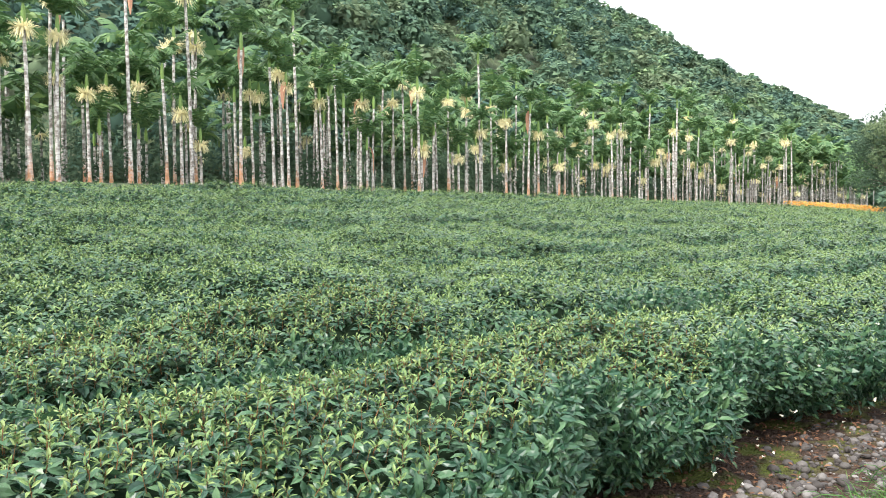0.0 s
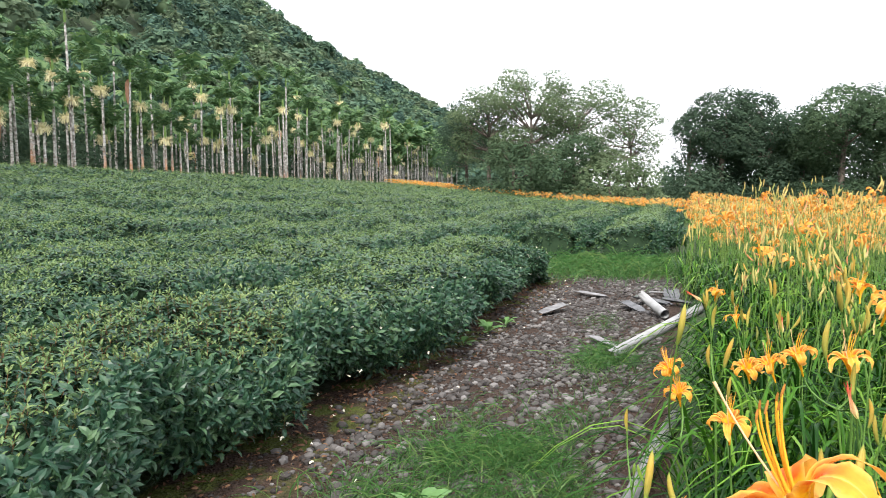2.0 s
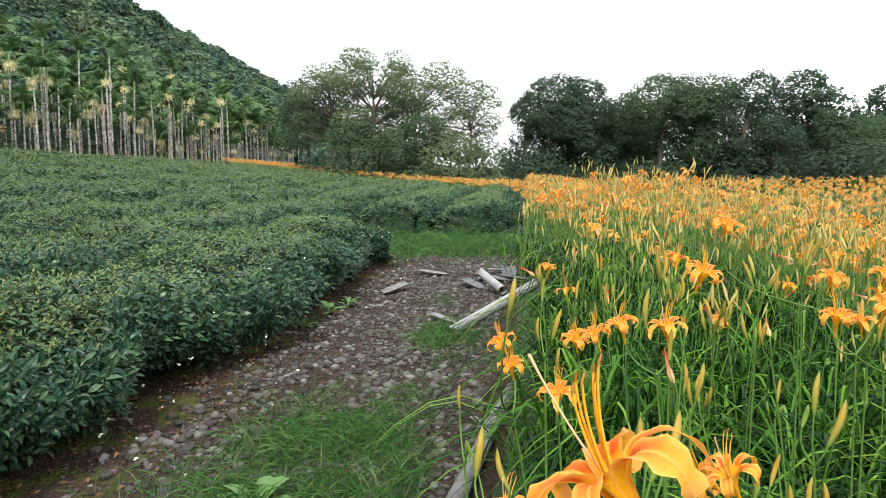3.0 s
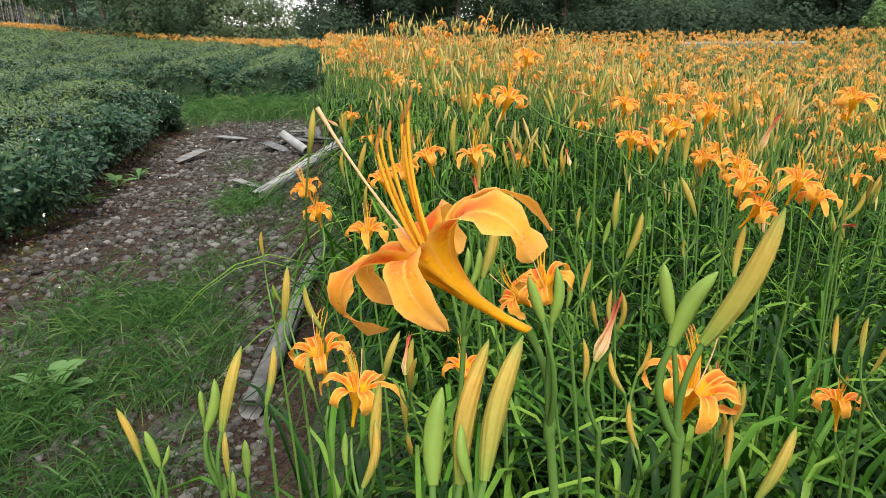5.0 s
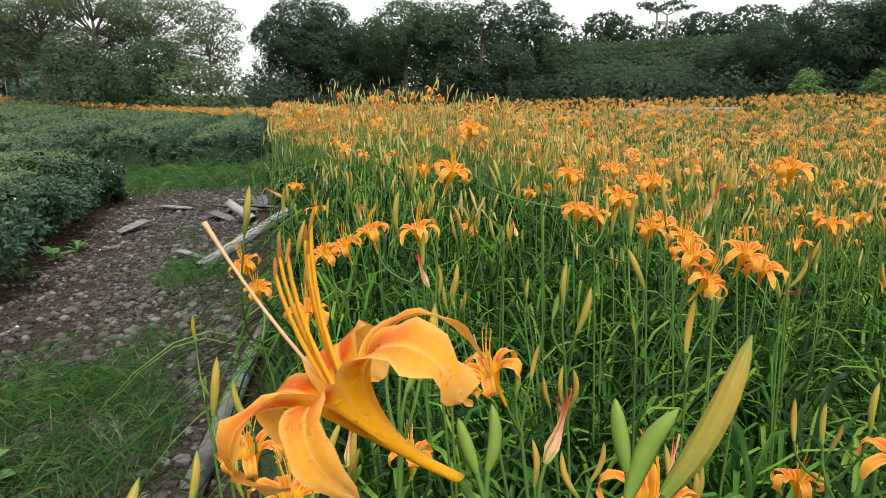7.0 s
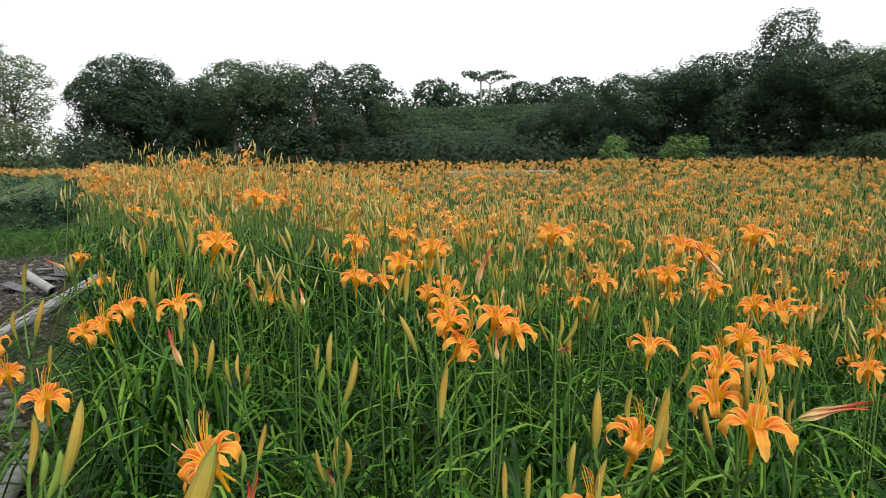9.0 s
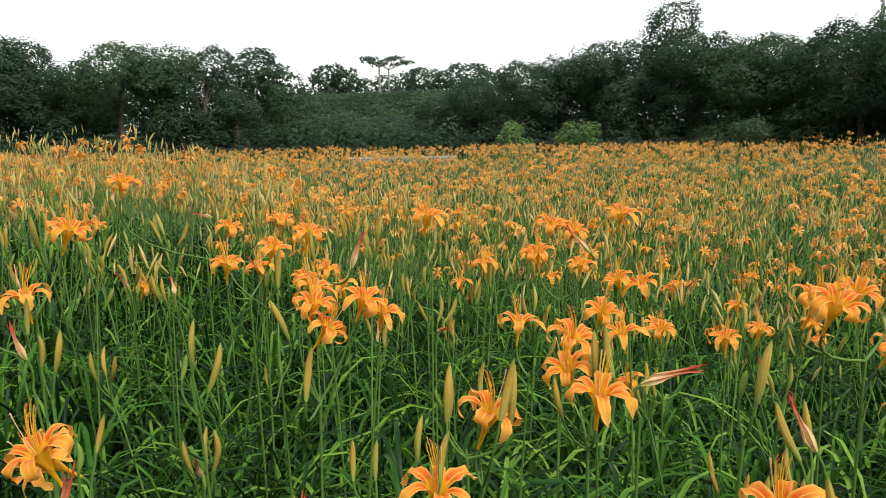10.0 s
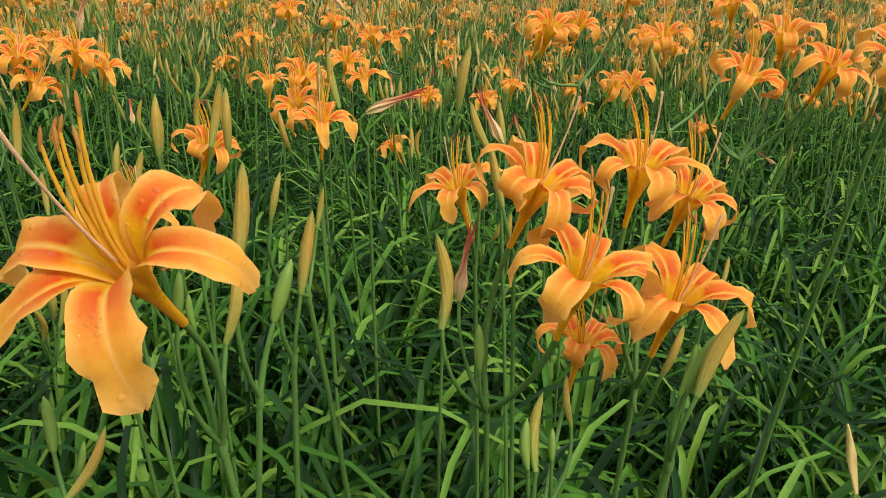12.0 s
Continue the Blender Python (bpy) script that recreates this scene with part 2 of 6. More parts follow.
M["bud"] = bud_material()
M["bud_far"] = leaf_material("bud_far", [(0.0, (0.32, 0.42, 0.12)), (0.5, (0.6, 0.5, 0.17)), (1.0, (0.76, 0.52, 0.2))], 0.5, 0.25, spec=0.15)
M["bud_green"] = leaf_material("bud_green", [(0.0, (0.12, 0.25, 0.04)), (1.0, (0.27, 0.37, 0.075))], 0.45, 0.15, spec=0.18)


def trunk_material(name, pale, dark, rings, moss):
    m, nt, bsdf, out = shader(name)
    co = nt.nodes.new("ShaderNodeTexCoord")
    sep = nt.nodes.new("ShaderNodeSeparateXYZ")
    nt.links.new(co.outputs["Object"], sep.inputs[0])
    wave = calc(nt, "SINE", calc(nt, "ADD", calc(nt, "MULTIPLY", sep.outputs[2], rings), calc(nt, "MULTIPLY", noise_of(nt, 2, 2), 5.0)))
    band = calc(nt, "GREATER_THAN", wave, 0.72)
    blotch = ramp(nt, noise_of(nt, 6.0, 6), [(0.4, dark), (0.56, pale)])
    col = mixc(nt, calc(nt, "MULTIPLY", band, 0.4), blotch, dark)
    info = nt.nodes.new("ShaderNodeObjectInfo")
    reach = calc(nt, "MULTIPLY_ADD", info.outputs["Random"], 1.5, -0.2)
    rise = calc(nt, "ADD", sep.outputs[2], calc(nt, "MULTIPLY_ADD", noise_of(nt, 9, 4), 2.4, -1.2))
    fade = calc(nt, "MULTIPLY", calc(nt, "SUBTRACT", reach, rise), 1.2)
    fade_in = nt.nodes.new("ShaderNodeClamp")
    nt.links.new(fade, fade_in.inputs[0])
    low = calc(nt, "MULTIPLY", fade_in.outputs[0], 0.65)
    col = mixc(nt, low, col, moss)
    nt.links.new(col, bsdf.inputs["Base Color"])
    bsdf.inputs["Roughness"].default_value = 0.85
    bump(nt, bsdf, blotch, 0.4, 0.02)
    return m


M["palm_trunk"] = trunk_material("palm_trunk", (0.46, 0.45, 0.42), (0.14, 0.12, 0.1), 32, (0.42, 0.17, 0.05))
M["bark"] = trunk_material("bark", (0.17, 0.14, 0.11), (0.06, 0.05, 0.04), 3, (0.1, 0.1, 0.06))
M["bark_pale"] = trunk_material("bark_pale", (0.4, 0.38, 0.34), (0.2, 0.18, 0.16), 3, (0.2, 0.2, 0.15))


def ground_material():
    m, nt, bsdf, out = shader("ground")
    soil = ramp(nt, noise_of(nt, 1.3, 6), [(0.3, (0.025, 0.035, 0.014)), (0.55, (0.035, 0.06, 0.018)), (0.75, (0.06, 0.08, 0.028))])
    fine = ramp(nt, noise_of(nt, 30, 4), [(0.3, (0.5, 0.5, 0.5)), (0.7, (1, 1, 1))])
    col = mixc(nt, 0.8, soil, fine, "MULTIPLY")
    nt.links.new(col, bsdf.inputs["Base Color"])
    bsdf.inputs["Roughness"].default_value = 0.95
    bump(nt, bsdf, noise_of(nt, 25, 5), 0.8, 0.05)
    return m


def path_material():
    m, nt, bsdf, out = shader("path_soil")
    soil = ramp(nt, noise_of(nt, 1.6, 6), [(0.3, (0.018, 0.01, 0.006)), (0.5, (0.036, 0.021, 0.014)), (0.7, (0.06, 0.038, 0.027))])
    co = nt.nodes.new("ShaderNodeTexCoord")
    vor = node(nt, "ShaderNodeTexVoronoi", Scale=60.0)
    nt.links.new(co.outputs["Object"], vor.inputs["Vector"])
    grit = ramp(nt, vor.outputs["Color"], [(0.2, (0.014, 0.009, 0.006)), (0.8, (0.07, 0.05, 0.038))])
    col = mixc(nt, 0.5, soil, grit)
    sep = nt.nodes.new("ShaderNodeSeparateXYZ")
    nt.links.new(co.outputs["Object"], sep.inputs[0])
    uphill = calc(nt, "ADD", calc(nt, "MULTIPLY", sep.outputs[0], -0.726), calc(nt, "MULTIPLY", sep.outputs[1], 0.688))
    foot = ramp(nt, calc(nt, "MULTIPLY", uphill, 0.5), [(0.62, (0, 0, 0)), (0.78, (1, 1, 1))])
    moss = ramp(nt, noise_of(nt, 3.1, 4), [(0.46, (0, 0, 0)), (0.56, (1, 1, 1))])
    col = mixc(nt, calc(nt, "MULTIPLY", mixc(nt, 1.0, moss, foot, "MULTIPLY"), 0.85), col, (0.06, 0.08, 0.012))
    nt.links.new(col, bsdf.inputs["Base Color"])
    bsdf.inputs["Roughness"].default_value = 0.95
    bsdf.inputs["Specular IOR Level"].default_value = 0.2
    bump(nt, bsdf, vor.outputs["Distance"], 0.9, 0.02)
    return m


def stone_material():
    m, nt, bsdf, out = shader("river_stone")
    info = nt.nodes.new("ShaderNodeObjectInfo")
    geo = nt.nodes.new("ShaderNodeNewGeometry")
    pick = calc(nt, "FRACT", calc(nt, "ADD", info.outputs["Random"], geo.outputs["Random Per Island"]))
    col = ramp(nt, pick, [(0.0, (0.02, 0.016, 0.013)), (0.45, (0.046, 0.041, 0.037)), (0.85, (0.094, 0.088, 0.082)), (1.0, (0.19, 0.184, 0.176))])
    col = mixc(nt, 0.55, col, ramp(nt, noise_of(nt, 45, 5), [(0.3, (0.45, 0.4, 0.36)), (0.7, (1, 1, 1))]), "MULTIPLY")
    nt.links.new(col, bsdf.inputs["Base Color"])
    bsdf.inputs["Roughness"].default_value = 0.8
    bump(nt, bsdf, noise_of(nt, 80, 4), 0.3, 0.004)
    return m


def plain_material(name, a, b, rough=0.6, scale=8, metal=0.0):
    m, nt, bsdf, out = shader(name)
    col = ramp(nt, noise_of(nt, scale, 6), [(0.3, a), (0.7, b)])
    nt.links.new(col, bsdf.inputs["Base Color"])
    bsdf.inputs["Roughness"].default_value, bsdf.inputs["Metallic"].default_value = rough, metal
    bump(nt, bsdf, noise_of(nt, scale * 5, 4), 0.25, 0.004)
    return m


M["ground"], M["path"], M["stone"] = ground_material(), path_material(), stone_material()
M["pvc"] = plain_material("pvc", (0.17, 0.172, 0.17), (0.33, 0.335, 0.33), 0.6, 6)
M["slab"] = plain_material("slab", (0.07, 0.07, 0.07), (0.24, 0.24, 0.24), 0.8, 10)
M["slab_dark"] = plain_material("slab_dark", (0.03, 0.032, 0.036), (0.13, 0.135, 0.14), 0.6, 10)
M["timber"] = plain_material("timber", (0.085, 0.085, 0.083), (0.21, 0.21, 0.205), 0.85, 14)
M["lane"] = plain_material("lane", (0.2, 0.21, 0.21), (0.28, 0.28, 0.28), 0.85, 0.7)
M["post"] = plain_material("post", (0.28, 0.28, 0.28), (0.4, 0.4, 0.4), 0.8, 3)

# ---- plan: u uphill from the path towards the palms, v along the path ----
NU, NV = np.array((-0.726, 0.688)), np.array((0.688, 0.726))


def plan(u, v):
    return -0.726 * u + 0.688 * v, 0.688 * u + 0.726 * v


def unplan(x, y):
    return -0.726 * x + 0.688 * y, 0.688 * x + 0.726 * y


def step(a, b, x):
    k = np.clip((x - a) / (b - a), 0, 1)
    return k * k * (3 - 2 * k)


def wobble(x, y, scale, seed=0.0):
    """A cheap smooth field of hills between -1 and 1."""
    a = np.sin(x / scale + 1.7 * seed + 1.3 * np.sin(y / scale * 0.83 + seed))
    b = np.sin(y / scale * 1.27 - 0.6 * seed + 1.1 * np.sin(x / scale * 0.71 + 2.1 + seed))
    return 0.5 * (a + b)


def ground_z(x, y):
    x, y = np.asarray(x, float), np.asarray(y, float)
    u, v = unplan(x, y)
    z = 0.0296 * np.clip(u - 1.6, 0, 25.8) ** 1.4 * (1 - 0.45 * step(10, 80, v))
    z = z - 0.35 * step(-0.4, -4.5, u) + 0.18 * step(-8, -27, u) + 0.2 * step(-30, -60, u)
    z = z + 0.42 * np.exp(-((u + 2.0) / 1.5) ** 2 - ((v - 9.5) / 3.4) ** 2)
    ridge = 78 - 0.04 * v - 0.00012 * np.clip(v, 0, 900) ** 2 + 4 * wobble(v, v * 0.3, 26)
    ridge = np.clip(ridge, 0, 200)
    climb = np.clip((u - 46) / 98, 0, 1)
    over = np.clip((u - 144) / 300, 0, 1)
    z = z + ridge * (0.25 * climb + 0.75 * climb ** 1.35) * (1 - 0.5 * over) * (1 + 0.07 * wobble(u, v, 19, 2.0) * climb)
    z = z + 6.6 * step(70, 92, x) * step(8, 24, y) * step(62, 42, y)          # terraced hill beyond the field
    z = z + 3.2 * step(-9, -24, y - 0.12 * (x - 30)) * step(12, 22, x)         # grassy bank
    return z


def mesh_np(name, V, F, mat, UV=None, smooth=True):
    """A mesh from arrays: corners, faces of one size, and uv per corner."""
    V, F = np.asarray(V, np.float32), np.asarray(F, np.int32)
    me = bpy.data.meshes.new(name)
    k = F.shape[1]
    me.vertices.add(len(V))
    me.vertices.foreach_set("co", V.ravel())
    me.loops.add(F.size)
    me.loops.foreach_set("vertex_index", F.ravel())
    me.polygons.add(len(F))
    me.polygons.foreach_set("loop_start", np.arange(0, F.size, k, dtype=np.int32))
    me.polygons.foreach_set("use_smooth", np.full(len(F), smooth))
    if UV is not None:
        layer = me.uv_layers.new(name="UVMap")
        layer.data.foreach_set("uv", np.asarray(UV, np.float32)[F.ravel()].ravel())
    me.materials.append(mat)
    me.update(calc_edges=True)
    return me


def part(name, data, parent, label="", m=None):
    ob = new(name, data)
    ob.parent = parent
    if m is not None:
        ob.matrix_basis = m
    return tagged(ob, label)


def thing(name, at, label, category, group="", kind=""):
    ob = new(name)
    ob.location = at
    ob.empty_display_size = 0.1
    return tagged(ob, label, category, group, kind)


def stuff(name, data, parent=None, label="", category=""):
    ob = new(name, data)
    ob.parent = parent
    return tagged(ob, label, category, "", "stuff")


def join(pieces):
    """Several (V, F[, UV]) of the same face size as one."""
    vs, fs, us, n = [], [], [], 0
    for p in pieces:
        vs.append(p[0])
        fs.append(np.asarray(p[1]) + n)
        us.append(p[2] if len(p) > 2 else np.zeros((len(p[0]), 2)))
        n += len(p[0])
    return np.concatenate(vs), np.concatenate(fs), np.concatenate(us)


def turned(a, twist=None, up=(0, 0, 1)):
    """Rotations that lay a template's y along a and its z roughly up, turned about a by twist."""
    a = a / np.linalg.norm(a, axis=-1, keepdims=True)
    side = np.cross(a, np.broadcast_to(np.asarray(up, float), a.shape))
    bad = np.linalg.norm(side, axis=-1) < 1e-3
    side[bad] = (1, 0, 0)
    side /= np.linalg.norm(side, axis=-1, keepdims=True)
    nor = np.cross(side, a)
    if twist is not None:
        c, s = np.cos(twist)[..., None], np.sin(twist)[..., None]
        side, nor = c * side + s * nor, c * nor - s * side
    return np.stack((side, a, nor), -1)


def scatter(T, pos, R, S):
    """Copies of the template T at pos, turned by R and scaled by S, as one set of arrays."""
    V, F = np.asarray(T[0], float), np.asarray(T[1])
    S = np.asarray(S, float)
    S = S[:, None, None] if S.ndim == 1 else S[:, None, :]
    W = np.einsum("mij,mnj->mni", R, V[None] * S) + pos[:, None, :]
    G = F[None] + (np.arange(len(pos)) * len(V))[:, None, None]
    UV = np.tile(T[2], (len(pos), 1)) if len(T) > 2 else None
    return W.reshape(-1, 3), G.reshape(-1, F.shape[1]), UV


def tube(points, radii, sides=6):
    """A round stalk through points."""
    P = np.asarray(points, float)
    r = np.broadcast_to(np.asarray(radii, float), (len(P),))
    d = np.gradient(P, axis=0)
    R = turned(d, up=(0.31, 0.17, 0.93))
    ang = np.arange(sides) * 2 * np.pi / sides
    ring = np.cos(ang)[None, :, None] * R[:, None, :, 0] + np.sin(ang)[None, :, None] * R[:, None, :, 2]
    V = (P[:, None] + ring * r[:, None, None]).reshape(-1, 3)
    i, j = np.meshgrid(np.arange(len(P) - 1), np.arange(sides), indexing="ij")
    a, b = i * sides + j, i * sides + (j + 1) % sides
    F = np.stack((a, b, b + sides, a + sides), -1).reshape(-1, 4)
    UV = np.stack((np.tile(np.arange(sides) / sides, len(P)), np.repeat(np.linspace(0, 1, len(P)), sides)), -1)
    return V, F, UV


def curve3(a, b, c, n=7):
    k = np.linspace(0, 1, n)[:, None]
    a, b, c = (np.asarray(p, float) for p in (a, b, c))
    return (1 - k) ** 2 * a + 2 * k * (1 - k) * b + k ** 2 * c


def strip(points, widths, normals_up=(0, 0, 1), fold=0.0, across=3):
    """A blade along points, with a fold down its middle."""
    P = np.asarray(points, float)
    w = np.asarray(widths, float)
    R = turned(np.gradient(P, axis=0), up=normals_up)
    k = np.linspace(-1, 1, across)
    V = P[:, None] + R[:, None, :, 0] * (k[None, :, None] * w[:, None, None]) + R[:, None, :, 2] * (fold * (np.abs(k)[None, :, None]) * w[:, None, None])
    i, j = np.meshgrid(np.arange(len(P) - 1), np.arange(across - 1), indexing="ij")
    a = i * across + j
    F = np.stack((a, a + 1, a + across + 1, a + across), -1).reshape(-1, 4)
    UV = np.stack((np.tile((k + 1) / 2, len(P)), np.repeat(np.linspace(0, 1, len(P)), across)), -1)
    return V.reshape(-1, 3), F, UV


rng = np.random.default_rng(7)


def unit(a):
    return a / np.linalg.norm(a, axis=-1, keepdims=True)


# ---- ground: one sheet to the horizon ----
def spaced(*runs):
    return np.unique(np.concatenate([np.arange(a, b, s) for a, b, s in runs]))


def build_ground():
    us = spaced((-1500, -100, 100), (-100, -30, 5), (-30, -6, 1.5), (-6, 3, 0.25), (3, 30, 1.5), (30, 220, 6), (220, 1600, 90))
    vs = spaced((-900, -60, 90), (-60, 0, 10), (0, 16, 0.4), (16, 80, 2.5), (80, 620, 9), (620, 2200, 120))
    U, W = np.meshgrid(us, vs, indexing="ij")
    X, Y = plan(U, W)
    Z = ground_z(X, Y)
    n, k = U.shape
    i, j = np.meshgrid(np.arange(n - 1), np.arange(k - 1), indexing="ij")
    a = i * k + j
    F = np.stack((a, a + k, a + k + 1, a + 1), -1).reshape(-1, 4)
    V = np.stack((X, Y, Z), -1).reshape(-1, 3)
    tagged(new("ground", mesh_np("ground", V, F, M["ground"])), "sloping field ground of dark soil and low weeds", "ground", kind="structure")


build_ground()


def path_z(u, v):
    x, y = plan(u, v)
    lift = 0.02 * wobble(x, y, 0.35, 1) + 0.012 * wobble(x, y, 0.13, 4)
    edge = step(-0.62, -0.3, u) * step(2.35, 1.9, u) * step(15.8, 14.5, v)
    return ground_z(x, y) - 0.05 + (0.075 + lift) * edge


def build_path():
    us, vs = np.arange(-0.65, 2.4, 0.06), np.arange(-3, 16, 0.1)
    U, W = np.meshgrid(us, vs, indexing="ij")
    X, Y = plan(U, W)
    n, k = U.shape
    i, j = np.meshgrid(np.arange(n - 1), np.arange(k - 1), indexing="ij")
    a = i * k + j
    F = np.stack((a, a + k, a + k + 1, a + 1), -1).reshape(-1, 4)
    V = np.stack((X, Y, path_z(U, W)), -1).reshape(-1, 3)
    return tagged(new("path", mesh_np("path", V, F, M["path"])), "narrow gravel path of brown soil and grey river stones", "path", kind="structure")


path = build_path()

# ---- tea hedges ----
TEA_LEAF = (np.array([(0, 0, 0), (-0.17, 0.3, 0.1), (-0.17, 0.66, 0.06), (0, 1, -0.14), (0.17, 0.66, 0.06), (0.17, 0.3, 0.1), (0, 0.5, 0.04)]),
            np.array([(0, 6, 1), (1, 6, 2), (2, 6, 3), (3, 6, 4), (4, 6, 5), (5, 6, 0)]))
TEA_KITE = (np.array([(0, 0, 0), (-0.19, 0.45, 0.06), (0, 1, -0.1), (0.19, 0.45, 0.06)]), np.array([(0, 3, 1), (1, 3, 2)]))
TEA_SMALL = (np.array([(-0.2, 0, 0.02), (0.24, 0.2, 0.06), (0, 1, -0.08)]), np.array([(0, 1, 2)]))


def tea_sprig(seed, leaf, old, young, droop=0.0):
    """One shoot of tea: older leaves that spread and arch below, pale ones that stand round its tip. Its length is 1."""
    r = np.random.default_rng(seed)
    parts = ([], [])
    for q in range(old + young):
        k = q / (old + young - 1)
        yaw = q * 2.4 + r.uniform(-0.4, 0.4)
        up = -0.35 - droop + (1.75 + droop) * k ** 1.3 + r.normal(0, 0.16)
        a = np.array(((math.cos(yaw), math.sin(yaw), up),))
        long = (0.78 if q < old else 0.5 - 0.16 * (q - old) / max(young, 1)) * r.uniform(0.85, 1.15)
        wide = 1.1 if q < old else 0.85
        foot = np.array(((0.03 * math.cos(yaw), 0.03 * math.sin(yaw), -0.45 + 0.85 * k),))
        piece = scatter(leaf, foot, turned(unit(a), r.normal(0, 0.35, 1)), np.array(((long * wide, long, long),)))
        parts[q >= old].append(piece[:2])
    return [join(p)[:2] if p else None for p in parts]


ROW_STEP, ROW_FIRST = 1.72, 2.42


def row_span(i):
    u = ROW_FIRST + ROW_STEP * i
    if i < 0:
        return [(17.2, 34)]
    if i == 0:
        return [(-2.0, 13.2), (17.5, 35)]
    return [(-2.0 - 0.2 * u, min(34.5 + 1.05 * u, 64))]


def hedge_surface(u0, s, v):
    """The height of a hedge's clipped top over the ground at s from its middle, and its half width there."""
    x, y = plan(u0 + s, v)
    half = 0.79 + 0.1 * wobble(x, y, 1.3, 9) + 0.15 * wobble(x, y, 0.5, 3) + 0.12 * wobble(x, y, 0.21, 5)
    k = np.clip(np.abs(s) / half, 0, 1)
    top = 0.76 - 0.012 * np.clip(u0 - 4, 0, 16) + 0.07 * wobble(x, y, 1.1, 1) + 0.07 * wobble(x, y, 0.36, 2) + 0.03 * wobble(x, y, 0.15, 7)
    return top * (1 - 0.3 * k ** 2) * (1 - k ** 9), half


def z_turned(a, r):
    """Like turned(), with the template's z along a."""
    R = turned(a, r.uniform(-3.1, 3.1, len(a)), up=(0.3, 0.2, 0.9))
    return np.stack((R[..., 2], R[..., 0], R[..., 1]), -1)


# by coarseness: sprigs of the clipped top, and those of the sides without pale tips
SPRIGS = [([tea_sprig(k, TEA_LEAF, 5, 4) for k in range(5)], [tea_sprig(k + 20, TEA_LEAF, 5, 0, 0.5) for k in range(4)]),
          ([tea_sprig(k, TEA_KITE, 5, 4) for k in range(4)], [tea_sprig(k + 20, TEA_KITE, 6, 0, 0.5) for k in range(3)]),
          ([tea_sprig(k, TEA_SMALL, 4, 3) for k in range(4)], [tea_sprig(k + 20, TEA_SMALL, 5, 0, 0.5) for k in range(3)])]
STALK = tube([(0, 0, -0.6), (0.02, 0, 0.0), (0, 0, 0.45)], [0.022, 0.02, 0.014], 3)[:2]


